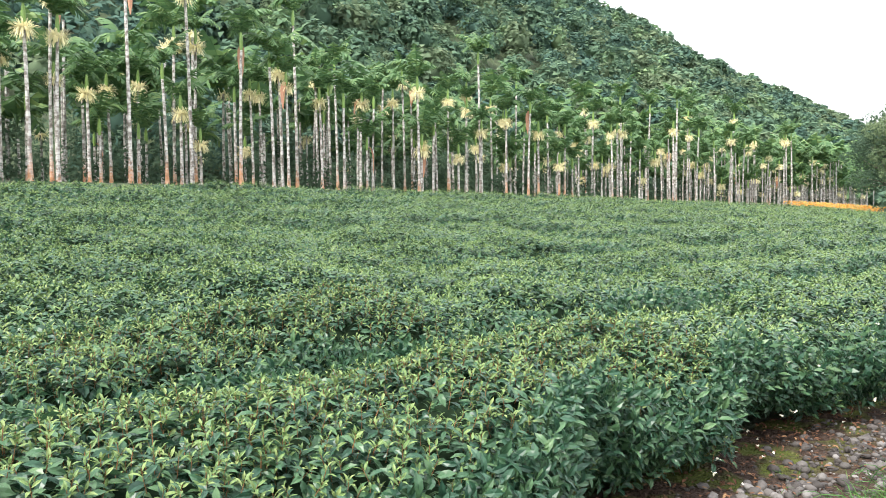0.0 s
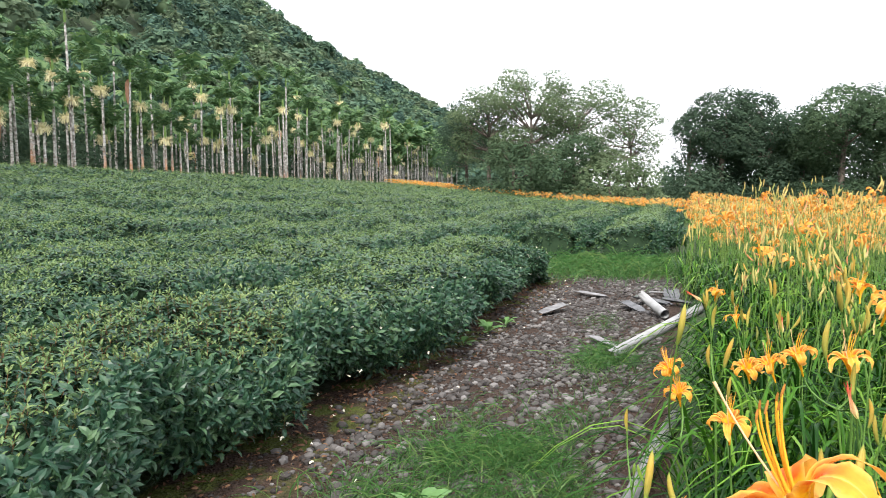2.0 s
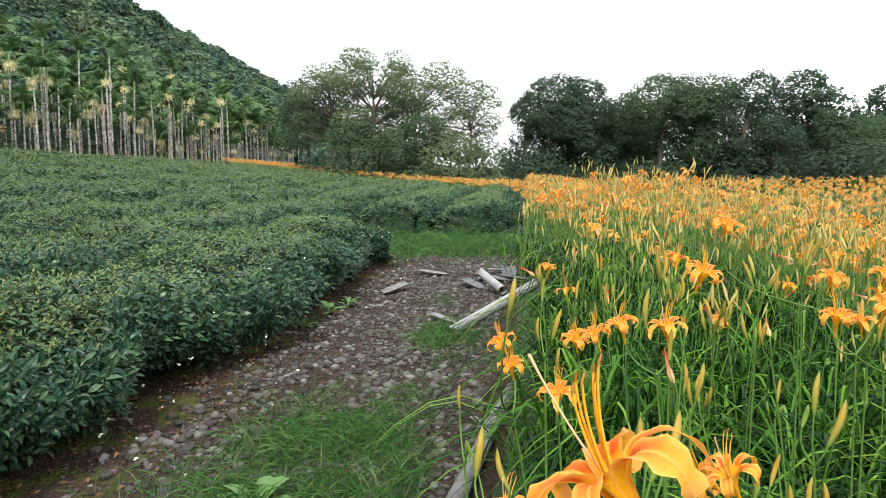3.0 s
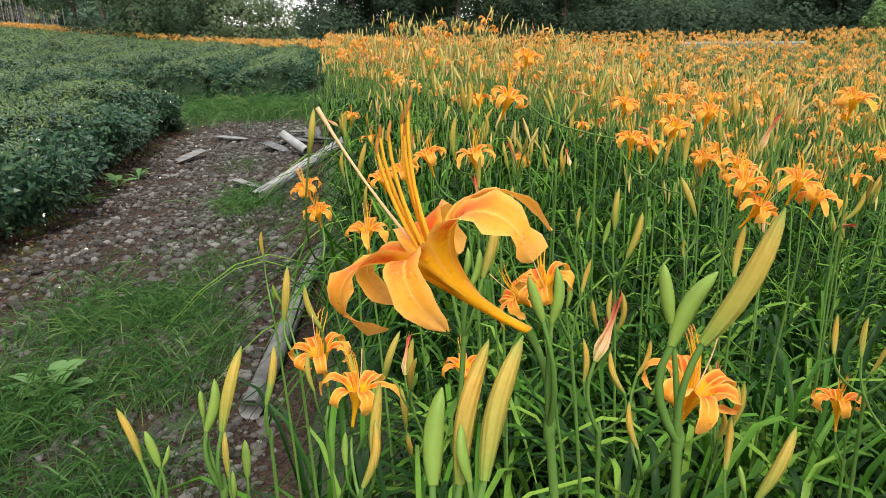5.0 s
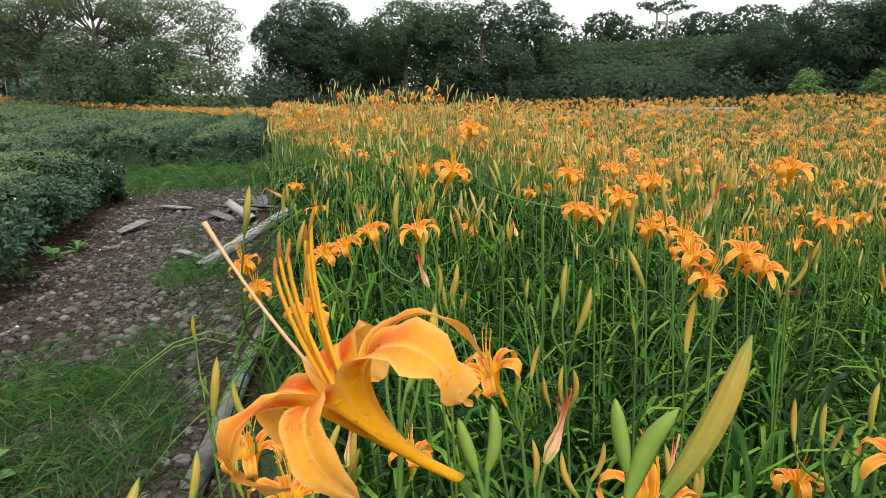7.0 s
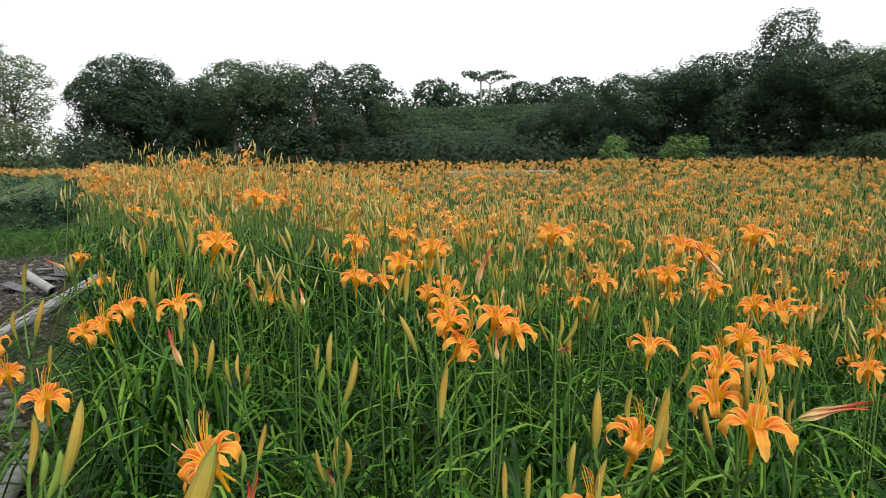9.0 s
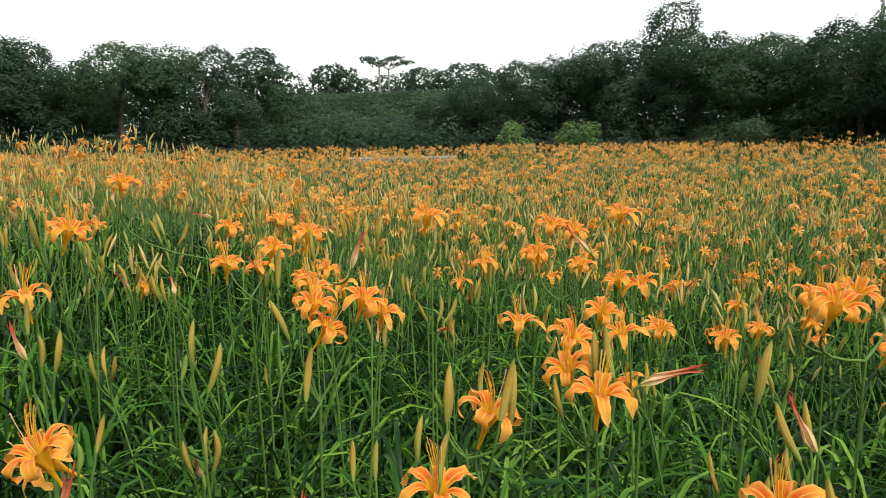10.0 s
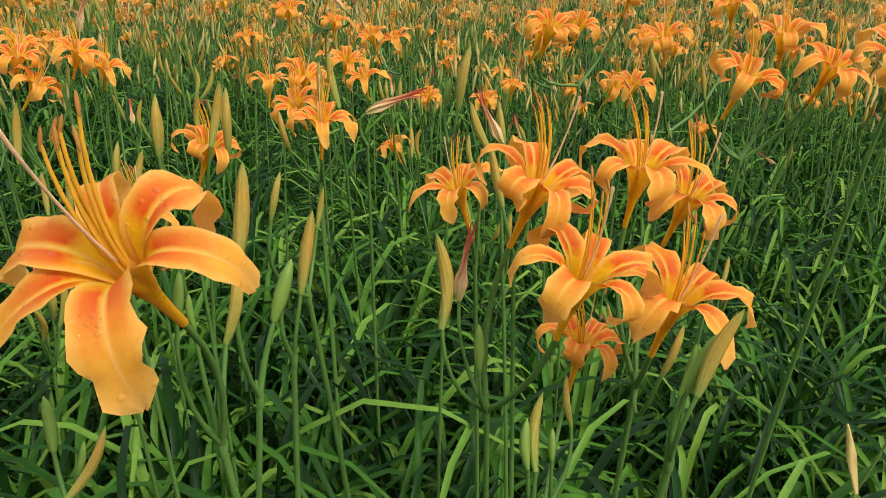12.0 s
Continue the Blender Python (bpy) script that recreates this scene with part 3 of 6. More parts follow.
def build_hedge(i):
    u0 = ROW_FIRST + ROW_STEP * i
    spans = row_span(i)
    row = thing("tea_hedge", (0, 0, 0), "clipped dark green tea hedge with pale young shoots", "tea hedge", "tea rows")
    leaves, shoots, cores, stalks = [], [], [], []
    for v0, v1 in spans:
        # a dark sheet under the leaves, its colour standing in for shade
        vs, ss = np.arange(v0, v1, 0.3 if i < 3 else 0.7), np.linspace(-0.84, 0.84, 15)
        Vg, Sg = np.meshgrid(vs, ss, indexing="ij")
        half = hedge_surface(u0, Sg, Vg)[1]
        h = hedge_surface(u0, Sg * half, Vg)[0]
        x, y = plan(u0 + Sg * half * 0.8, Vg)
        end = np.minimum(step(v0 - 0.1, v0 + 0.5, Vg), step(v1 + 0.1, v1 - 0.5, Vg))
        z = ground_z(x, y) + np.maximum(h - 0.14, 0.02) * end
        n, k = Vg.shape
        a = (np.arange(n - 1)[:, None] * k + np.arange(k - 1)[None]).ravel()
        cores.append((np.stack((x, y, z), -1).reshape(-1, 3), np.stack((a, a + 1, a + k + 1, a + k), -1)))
        # sprigs, coarser with the way from the path's bend
        for v in np.arange(v0, v1, 1.0):
            cx, cy = plan(u0, v + 0.5)
            r = max(math.hypot(cx - 1.5, cy - 0.9), 2.2)
            grade = 0 if r < 5.6 else 1 if r < 13 else 2
            size = (0.078, 0.09, 0.088 * (r / 13) ** 0.55)[grade]
            per = (340, 230, 190 / (r / 13) ** 1.3)[grade]
            for side in (False, True):
                count = int(per * (1.75 if not side else 1.9 if i < 1 else 1.3 if i < 2 else 0.6))
                s = rng.uniform(-1, 1, count)
                vv = v + rng.uniform(0, 1, count)
                S0 = np.where(rng.random(count) < 0.8, -1.0, 1.0) if side else s
                half = hedge_surface(u0, S0 * 0.8, vv)[1]
                h = hedge_surface(u0, S0 * 0.8 * half, vv)[0]
                deep = rng.uniform(0, 1, count) ** 2
                ends = np.minimum(step(v0 - 0.15, v0 + 0.45, vv), step(v1 + 0.15, v1 - 0.45, vv))
                if side:
                    low = rng.uniform(0.0, 1.0, count)
                    reach = (0.76 + 0.24 * np.sin(0.15 + 2.4 * low)) * (1 + 0.12 * wobble(vv, low, 0.21, i + 3))
                    S = S0 * half * reach * (1 - 0.14 * deep)
                    zz = 0.17 + 0.1 * wobble(vv, s, 0.3, i) + 0.8 * low * h
                else:
                    S = S0 * half
                    zz = np.maximum(h * (1 - 0.42 * np.abs(s) ** 5), 0.26) - deep * 0.09 + rng.normal(0, 0.02, count) - 0.03
                x, y = plan(u0 + S, vv)
                pos = np.stack((x, y, ground_z(x, y) + zz * ends + 0.01), -1)
                out = np.stack((NU[0] * S0, NU[1] * S0, np.zeros(count)), -1) * (1.0 if side else 0.35)
                a = rng.normal(0, 0.22, (count, 3)) + out + np.array((0, 0, 0.5 if side else 1.0))
                R = z_turned(unit(a), rng)
                scale = size * rng.uniform(0.75, 1.25, count)
                kinds = SPRIGS[grade][1 if side else 0]
                pick = rng.integers(0, len(kinds), count)
                for k, (old, young) in enumerate(kinds):
                    on = pick == k
                    leaves.append(scatter(old, pos[on], R[on], scale[on])[:2])
                    if young is not None:
                        shoots.append(scatter(young, pos[on], R[on], scale[on])[:2])
                if grade == 0 and not side:
                    stalks.append(scatter(STALK, pos, R, scale)[:2])
    part("hedge_core", mesh_np("tea_inside", *join(cores)[:2], M["tea_shade_core"]), row, "dark shaded inside of the bush")
    tagged(part("foliage", mesh_np("tea_leaves", *join(leaves)[:2], M["tea_leaf"], smooth=False), row), kind="stuff")
    tagged(part("young_growth", mesh_np("tea_shoots", *join(shoots)[:2], M["tea_shoot"], smooth=False), row, "pale yellow-green young shoots"), kind="stuff")
    if stalks:
        tagged(part("twig_growth", mesh_np("tea_twig", *join(stalks)[:2], M["tea_twig"]), row, "reddish-brown young twigs"), kind="stuff")
    return row


for i in range(-1, 12):
    build_hedge(i)


# ---- daylily pieces ----
def petal(width, length, curl, seed, wave=0.0, n=11, across=5, flare=58, mouth=0.26):
    """One petal: it lies in the trumpet first, then opens and rolls back."""
    r = np.random.default_rng(seed)
    k = np.linspace(0, 1, n)
    th = radians(12) + radians(12) * step(0.0, 0.3, k) + radians(flare - 6) * step(mouth, mouth + 0.36, k) + radians(curl) * step(mouth + 0.24, 1.0, k)
    ds = length / (n - 1)
    rad = 0.004 + np.concatenate(((0,), np.cumsum(np.sin(th[1:]) * ds)))
    hgt = np.concatenate(((0,), np.cumsum(np.cos(th[1:]) * ds)))
    w = width * (0.34 + 0.66 * step(0.0, 0.52, k)) * np.sqrt(np.clip(1 - ((k - 0.58) / 0.42).clip(0) ** 2.3, 0.02, 1))
    e = np.linspace(-1, 1, across)
    cup = 0.45 * (1 - step(0.25, 0.7, k))
    ph = r.uniform(0, 6)
    X = e[None] * w[:, None] * (1 + (3 * wave / width) * np.sin(k[:, None] * 31 + ph * 2) * (np.abs(e)[None] > 0.9) * step(0.35, 0.6, k)[:, None] * 0.25)
    ruffle = np.sin(k[:, None] * 21 + ph + 1.4 * e[None]) + 0.5 * np.sin(k[:, None] * 37 + 2 * ph)
    lift = cup[:, None] * np.abs(e)[None] ** 2 * w[:, None] + wave * ruffle * np.abs(e)[None] ** 2 * step(0.35, 0.6, k)[:, None] - 0.0014 * np.exp(-(e[None] * 4) ** 2)
    sway = r.normal(0, 0.05) * length * k ** 2
    nr, nz = -np.cos(th), np.sin(th)
    Yr = rad[:, None] + nr[:, None] * lift
    Z = hgt[:, None] + nz[:, None] * lift
    V = np.stack((X + sway[:, None], Yr, Z), -1).reshape(-1, 3)
    i, j = np.meshgrid(np.arange(n - 1), np.arange(across - 1), indexing="ij")
    a = i * across + j
    F = np.stack((a, a + 1, a + across + 1, a + across), -1).reshape(-1, 4)
    UV = np.stack((np.tile((e + 1) / 2, n), np.repeat(k, across)), -1)
    return V, F, UV


def spin(p, deg):
    c, s = math.cos(radians(deg)), math.sin(radians(deg))
    V = p[0] @ np.array(((c, s, 0), (-s, c, 0), (0, 0, 1)))
    return (V,) + tuple(p[1:])


TUBE = 0.034


def flower_meshes(seed, curl, turn, rise=0.4, fine=False, curls=(), flares=(58,) * 6, wide=1.0, shifts=(0,) * 6, slim=1.0, lean=0.0, bend=0.0):
    """A trumpet flower that opens along z from the foot of its tube: petals, six stamens and a pistil; turn sets the petals round it."""
    r = np.random.default_rng(seed)
    n, across = (19, 7) if fine else (13, 5)
    bits = []
    for q in range(6):
        inner = q % 2 == 0
        c = curls[q] if curls else curl + r.uniform(-40, 40)
        p = petal(wide * ((0.0134 if fine else 0.0122) if inner else 0.0094 * slim), 0.1 * r.uniform(0.94, 1.05), c, seed * 10 + q, 0.0028 if inner else 0.001, n, across, flares[q], 0.2 if fine else 0.26)
        p = (p[0] + np.array((0, 0, TUBE if inner else TUBE - 0.0015)), p[1], p[2])
        bits.append(spin(p, 60 * q + turn + shifts[q] + r.uniform(-7, 7)))
    tubes = tube([(0, 0, 0), (0, 0, 0.012), (0, 0, 0.026), (0, 0, TUBE + 0.004)], [0.0026, 0.0028, 0.0038, 0.0062], 8)
    bits.append((tubes[0], tubes[1], tubes[2] * (1, 0.28)))
    V, F, UV = join(bits)

    def bent(W):
        """The tube bows, and carries what is above it sideways."""
        W = W.copy()
        W[:, 1] -= bend * (1 - (1 - np.clip(W[:, 2] / 0.065, 0, 1)) ** 2)
        return W
    petals = mesh_np("daylily_petals", bent(V), F, M["petal"], UV=UV)
    stamens = []
    for q in range(6):
        a = q * 1.047 + r.uniform(-0.3, 0.3)
        long, spread = 0.056 * r.uniform(0.8, 1.1), r.uniform(0.002, 0.008)
        foot = np.array((0.0022 * math.cos(a), 0.0022 * math.sin(a), TUBE + 0.018))
        tip = foot + np.array((spread * math.cos(a), spread * math.sin(a) + rise * long * r.uniform(0.75, 1.0), 0.022 + long * (1 - 0.35 * rise)))
        mid = foot + (tip - foot) * 0.5 + np.array((0, -0.3 * rise * long, 0.006))
        P = curve3(foot, mid, tip, 7)
        V, F, UV = tube(P, np.linspace(0.001, 0.0006, 7) * (1.35 if fine else 1), 5)
        d = unit(P[-1] - P[-2])
        tan = np.array((d[0] - 0.5 * math.cos(a), d[1] + 0.3, d[2]))
        V2, F2, UV2 = tube([tip - tan * 0.0025, tip, tip + tan * 0.003, tip + tan * 0.0055], [0.0006, 0.001, 0.001, 0.0004], 5)
        V3, F3, _ = join([(V, F), (V2, F2)])
        me = mesh_np("daylily_stamen", bent(V3), F3, M["stamen"])
        me.materials.append(M["anther"])
        marks = np.zeros(len(me.polygons), np.int32)
        marks[len(F):] = 1
        me.polygons.foreach_set("material_index", marks)
        stamens.append(me)
    foot = np.array((0, 0, TUBE + 0.014))
    tip = foot + np.array((r.normal(0, 0.006), 0.01 * rise - 0.004 - lean, 0.1 if fine else 0.086))
    V, F, UV = tube(curve3(foot, (foot + tip) / 2 + np.array((0, -0.006, 0)), tip, 8), np.array((0.0009, 0.0009, 0.0008, 0.0008, 0.0007, 0.0007, 0.0008, 0.0012)), 6)
    return petals, stamens, mesh_np("daylily_pistil", bent(V), F, M["pistil"])


def bud_mesh(length, bend, thick, mat):
    k = np.linspace(0, 1, 10)
    P = np.stack((bend * np.sin(k * np.pi) * length, 0 * k, k * length), -1)
    r = thick * (0.3 + 0.7 * np.sin(np.pi * np.clip(k * 0.93 + 0.06, 0, 1)) ** 0.8) * (1 - 0.75 * step(0.86, 1.0, k))
    V, F, UV = tube(P, r, 9)
    ang = np.tile(np.arange(9), 10)
    V = P.repeat(9, 0) + (V - P.repeat(9, 0)) * (1 - 0.13 * (ang % 3 == 0))[:, None]
    return mesh_np("daylily_bud", V, F, mat, UV)


def wilt_mesh(seed):
    r = np.random.default_rng(seed)
    bits = []
    for q in range(6):
        k = np.linspace(0, 1, 10)
        a = k * 2.6 + q * 1.047
        rad = 0.0012 + 0.0034 * np.exp(-((k - 0.22) / 0.16) ** 2) + r.uniform(0.01, 0.03) * np.clip(k - 0.7, 0, 1) ** 1.3
        P = np.stack((rad * np.cos(a) + 0.014 * k ** 2, rad * np.sin(a), k * 0.078 * r.uniform(0.85, 1.12)), -1)
        bits.append(strip(P, 0.0026 * np.array((0.5, 0.9, 1, 1, 0.85, 0.7, 0.6, 0.5, 0.35, 0.1)), (math.cos(q), math.sin(q), 0.2), 0.3))
    return mesh_np("daylily_wilted", *join(bits)[:2], M["wilted"])


FLOWERS = [flower_meshes(s, c, t, h) for s, c, t, h in ((1, 120, 10, 0.4), (2, 150, 35, 0.5), (3, 105, -20, 0.3), (4, 165, 50, 0.5), (5, 135, 0, 0.35), (6, 115, 25, 0.6))]
FLOWERS.append(flower_meshes(7, 110, -32, 0.4, True, (132, 112, 110, 130, 155, 120), (66, 62, 55, 50, 48, 60), 1.12, (0, 0, 0, 0, 10, 4), 0.9, 0.008, 0.022))
FLOWERS.append(flower_meshes(8, 100, 100, 0.5, True, (85, 45, 92, 105, 150, 120), (64, 72, 60, 64, 62, 60), 1.06, (-10, -22, 0, 0, -6, 0)))
BUDS = [bud_mesh(0.082, 0.05, 0.0064, M["bud"]), bud_mesh(0.082, -0.08, 0.006, M["bud"]), bud_mesh(0.082, 0.11, 0.0062, M["bud"])]
GREENS = [bud_mesh(0.036, 0.06, 0.0042, M["bud_green"]), bud_mesh(0.036, 0.0, 0.0046, M["bud_green"]), bud_mesh(0.036, -0.08, 0.004, M["bud_green"])]
WILTS = [wilt_mesh(3), wilt_mesh(4)]


def leaf_clump(seed, count=15):
    r = np.random.default_rng(seed)
    bits = []
    fan = r.uniform(0, 6.283)
    for q in range(count):
        a = fan + math.pi * (q % 2) + r.normal(0, 0.5)
        rise, droop = r.uniform(0.4, 0.66), r.uniform(0.2, 0.9)
        run = r.uniform(0.25, 0.7)
        d = np.array((math.cos(a), math.sin(a), 0))
        e = np.array((-d[1], d[0], 0)) * r.normal(0, 0.06)
        foot = np.array((r.normal(0, 0.025), r.normal(0, 0.025), -0.03))
        P = curve3(foot, foot + d * run * 0.3 + e + (0, 0, rise * 1.5), foot + d * run + e * 2 + (0, 0, rise * (1 - droop)), 10)
        w = 0.0066 * r.uniform(0.7, 1.25) * np.array((0.7, 0.95, 1, 1, 1, 0.97, 0.88, 0.7, 0.42, 0.06))
        bits.append(strip(P, w, (d[0] * 0.3, d[1] * 0.3, 1), 0.45))
    return mesh_np("daylily_leaves", *join(bits)[:2], M["lily_leaf"])


CLUMPS = [leaf_clump(s) for s in range(40, 48)]


def along(a, twist=0.0):
    """The turn that brings z onto the direction a."""
    q = Vector(a).normalized().to_track_quat("Z", "Y").to_matrix().to_4x4()
    return q @ Matrix.Rotation(twist, 4, "Z")


LILY = "orange daylily with strap leaves, buds and open flowers in the bed"


def daylily(base, heads, bow=(0, 0), seed=0, clump=True, label=LILY):
    """heads: (kind, foot place, direction, scale, variant); the scape bends from base to the heads' middle and forks there."""
    r = np.random.default_rng(seed)
    gz = float(ground_z(*base))
    th = thing("daylily", (base[0], base[1], gz), label, "daylily", "daylilies in the bed")
    o = np.array((base[0], base[1], gz))
    heads = [(k, p, (a[0] * 0.6, a[1] * 0.6, a[2]) if k == "flower" and n < 6 else a, sc, n) for k, p, a, sc, n in heads]
    feet = np.array([h[1] for h in heads], float) - o
    middle = feet.mean(0)
    lowest = feet[:, 2].min()
    node_p = np.array((middle[0] * 0.93, middle[1] * 0.93, max(lowest - 0.05, 0.2)))
    bits = [tube(curve3((0, 0, -0.04), (node_p[0] * 0.25 + bow[0], node_p[1] * 0.25 + bow[1], node_p[2] * 0.55), node_p, 9), np.linspace(0.0038, 0.0025, 9), 6)]
    for (kind, _, a, sc, _), f in zip(heads, feet):
        a = np.asarray(a, float) / np.linalg.norm(a)
        reach = np.linalg.norm(f - node_p)
        bits.append(tube(curve3(node_p, f - a * reach * 0.5, f, 6), np.linspace(0.0023, 0.0019 if kind != "green" else 0.0015, 6) * max(sc, 0.8), 6))
    if len(heads) > 1:
        bits.append(tube([node_p - (0, 0, 0.008), node_p + (0.001, 0, 0), node_p + (0.003, 0.002, 0.012)], [0.0028, 0.0037, 0.001], 6))
    part("scape", mesh_np("scape", *join(bits)[:2], M["scape"]), th)
    for (kind, _, a, sc, var), f in zip(heads, feet):
        mm = Matrix.Translation(f) @ along(a, r.uniform(0, 6.28) if kind != "flower" else r.normal(0, 0.3) if var < 6 else 0) @ Matrix.Scale(sc * (0.8 if kind == "flower" and var < 6 else 1), 4)
        if kind == "flower":
            fl = part("flower", FLOWERS[var % len(FLOWERS)][0], th, "open orange flower with rolled-back petals", mm)
            for me in FLOWERS[var % len(FLOWERS)][1]:
                part("stamen", me, fl)
            part("pistil", FLOWERS[var % len(FLOWERS)][2], fl)
        elif kind == "bud":
            part("bud", BUDS[var % 3], th, "", mm)
        elif kind == "green":
            part("green_bud", GREENS[var % 3], th, "", mm)
        else:
            part("wilted_flower", WILTS[var % 2], th, "shrivelled red-brown spent flower", mm)
    if clump and unplan(*base)[0] < -0.68:
        part("leaves", CLUMPS[seed % len(CLUMPS)], th, "", Matrix.Rotation(r.uniform(0, 6.28), 4, "Z") @ Matrix.Scale(r.uniform(0.85, 1.15), 4))
    return th


def random_heads(top, r, bloom=None):
    """A natural head: a few flowers, long buds and small green ones round the top."""
    heads = []
    n_fl = r.choice((0, 0, 0, 1, 1)) if bloom is None else bloom
    n_bud = r.integers(1, 5)
    kinds = ["flower"] * n_fl + ["bud"] * n_bud + ["green"] * r.integers(1, 4) + (["wilt"] if r.random() < 0.45 else [])
    yaw0 = r.uniform(0, 6.28)
    for q, kind in enumerate(kinds):
        yaw = yaw0 + q * 2.4 + r.uniform(-0.4, 0.4)
        tilt = {"flower": r.uniform(0.2, 0.75), "bud": r.uniform(0.05, 0.5), "green": r.uniform(0.05, 0.5), "wilt": r.uniform(0.2, 1.2)}[kind]
        a = (math.sin(tilt) * math.cos(yaw), math.sin(tilt) * math.sin(yaw), math.cos(tilt))
        off = {"flower": 0.03, "bud": 0.025, "green": 0.012, "wilt": 0.03}[kind]
        heads.append((kind, np.array(top) + np.array((math.cos(yaw) * off, math.sin(yaw) * off, r.uniform(-0.03, 0.02) - (0.03 if kind == "green" else 0))), a, r.uniform(0.9, 1.15), int(r.integers(0, 6))))
    return heads


# ---- daylilies known one by one ----
SPOTS = []


def known(*heads):
    """A plant with heads at known places; it is rooted behind the middle of its heads."""
    n = len(SPOTS)
    r = np.random.default_rng(900 + n)
    mid = np.mean([h[1] for h in heads], axis=0)
    drift = np.mean([h[2] for h in heads], axis=0)[:2]
    base = (mid[0] - 0.1 * drift[0] + r.normal(0, 0.03) + 0.05, mid[1] - 0.1 * drift[1] + r.normal(0, 0.03))
    SPOTS.extend([h[1][:2] for h in heads])
    daylily(base, [(k, np.array(p), a, sc, var) for k, p, a, sc, var in heads], seed=900 + n)


known(("flower", (1.954, 1.127, 1.275), (-0.27, 0.45, 0.85), 1.0, 6),
        ("green", (1.945, 1.113, 1.286), (0.02, 0.39, 0.92), 0.63, 1),
        ("green", (1.955, 1.114, 1.282), (0.24, 0.06, 0.97), 0.76, 2))
known(("bud", (1.859, 1.087, 1.255), (0.52, 0.04, 0.85), 0.70, 3),
        ("bud", (1.866, 1.104, 1.243), (0.50, 0.11, 0.86), 0.73, 4),
        ("green", (1.862, 1.096, 1.249), (0.29, 0.40, 0.87), 0.63, 5),
        ("green", (1.872, 1.123, 1.231), (0.45, 0.22, 0.87), 1.17, 0))
known(("bud", (1.980, 1.048, 1.279), (0.32, -0.33, 0.89), 0.87, 0),
        ("green", (1.978, 1.063, 1.286), (0.16, 0.26, 0.95), 0.80, 1),
        ("green", (1.975, 1.061, 1.276), (0.36, -0.34, 0.87), 1.14, 2))
known(("bud", (1.937, 1.377, 1.139), (0.46, 0.11, 0.88), 0.77, 3),
        ("green", (1.935, 1.396, 1.145), (0.10, 0.18, 0.98), 0.56, 4),
        ("green", (1.933, 1.391, 1.136), (0.39, 0.14, 0.91), 1.07, 5))
known(("bud", (1.897, 1.424, 1.117), (-0.09, 0.41, 0.91), 0.52, 0),
        ("green", (1.906, 1.415, 1.111), (-0.07, 0.37, 0.93), 0.79, 1),
        ("green", (1.908, 1.414, 1.110), (0.39, -0.05, 0.92), 0.45, 2))
known(("bud", (1.980, 1.440, 1.053), (0.22, 0.30, 0.93), 0.48, 3),
        ("green", (1.992, 1.430, 1.050), (0.22, 0.27, 0.94), 0.89, 4),
        ("green", (1.967, 1.416, 1.047), (0.21, 0.24, 0.95), 0.67, 5),
        ("green", (1.967, 1.439, 1.058), (-0.10, 0.21, 0.97), 0.45, 0))
known(("flower", (2.251, 1.567, 0.933), (0.12, -0.24, 0.96), 1.05, 0),
        ("bud", (2.189, 1.470, 0.941), (0.38, 0.22, 0.90), 1.18, 1),
        ("bud", (2.165, 1.466, 0.931), (0.46, 0.14, 0.88), 0.91, 2),
        ("green", (2.174, 1.501, 0.941), (0.25, 0.21, 0.95), 1.03, 3))
known(("flower", (2.307, 1.672, 0.936), (-0.32, -0.00, 0.95), 1.10, 3),
        ("bud", (2.262, 1.649, 0.954), (0.10, 0.25, 0.96), 0.64, 4))
known(("bud", (2.185, 1.650, 0.972), (0.34, 0.12, 0.93), 0.85, 0),
        ("green", (2.182, 1.649, 0.967), (0.34, -0.03, 0.94), 0.98, 1))
known(("bud", (2.350, 1.810, 0.989), (0.23, 0.07, 0.97), 1.03, 3),
        ("bud", (2.296, 1.666, 1.029), (-0.09, 0.33, 0.94), 0.79, 4),
        ("green", (2.354, 1.821, 1.017), (-0.29, 0.14, 0.95), 0.84, 5))
known(("bud", (2.558, 2.117, 0.987), (-0.02, -0.02, 1.00), 0.63, 0),
        ("green", (2.493, 2.013, 0.936), (-0.12, -0.18, 0.98), 0.74, 1))
known(("flower", (2.754, 1.763, 0.715), (-0.13, -0.09, 0.99), 1.10, 3))
known(("wilt", (2.301, 1.258, 1.091), (0.39, -0.22, 0.89), 1.00, 0),
        ("bud", (2.296, 1.267, 1.067), (0.21, 0.17, 0.96), 0.55, 1),
        ("bud", (2.310, 1.228, 1.060), (0.09, 0.44, 0.90), 0.56, 2))
known(("flower", (2.195, 1.135, 1.096), (0.07, -0.44, 0.90), 1.00, 3),
        ("bud", (2.180, 1.157, 1.085), (0.23, 0.36, 0.91), 0.48, 4),
        ("bud", (2.272, 1.200, 1.103), (0.30, -0.18, 0.94), 0.45, 5))
known(("bud", (2.178, 1.061, 1.078), (0.45, -0.24, 0.86), 0.77, 0),
        ("green", (2.178, 1.070, 1.081), (0.18, 0.34, 0.92), 0.56, 1),
        ("bud", (2.198, 1.091, 1.081), (0.36, 0.10, 0.93), 0.52, 2))
known(("flower", (2.877, 1.113, 0.790), (0.11, 0.08, 0.99), 1.05, 3),
        ("bud", (2.879, 1.078, 0.902), (0.13, -0.29, 0.95), 0.61, 4))
known(("flower", (2.653, 1.529, 0.969), (-0.65, 0.61, 0.45), 1.05, 0))
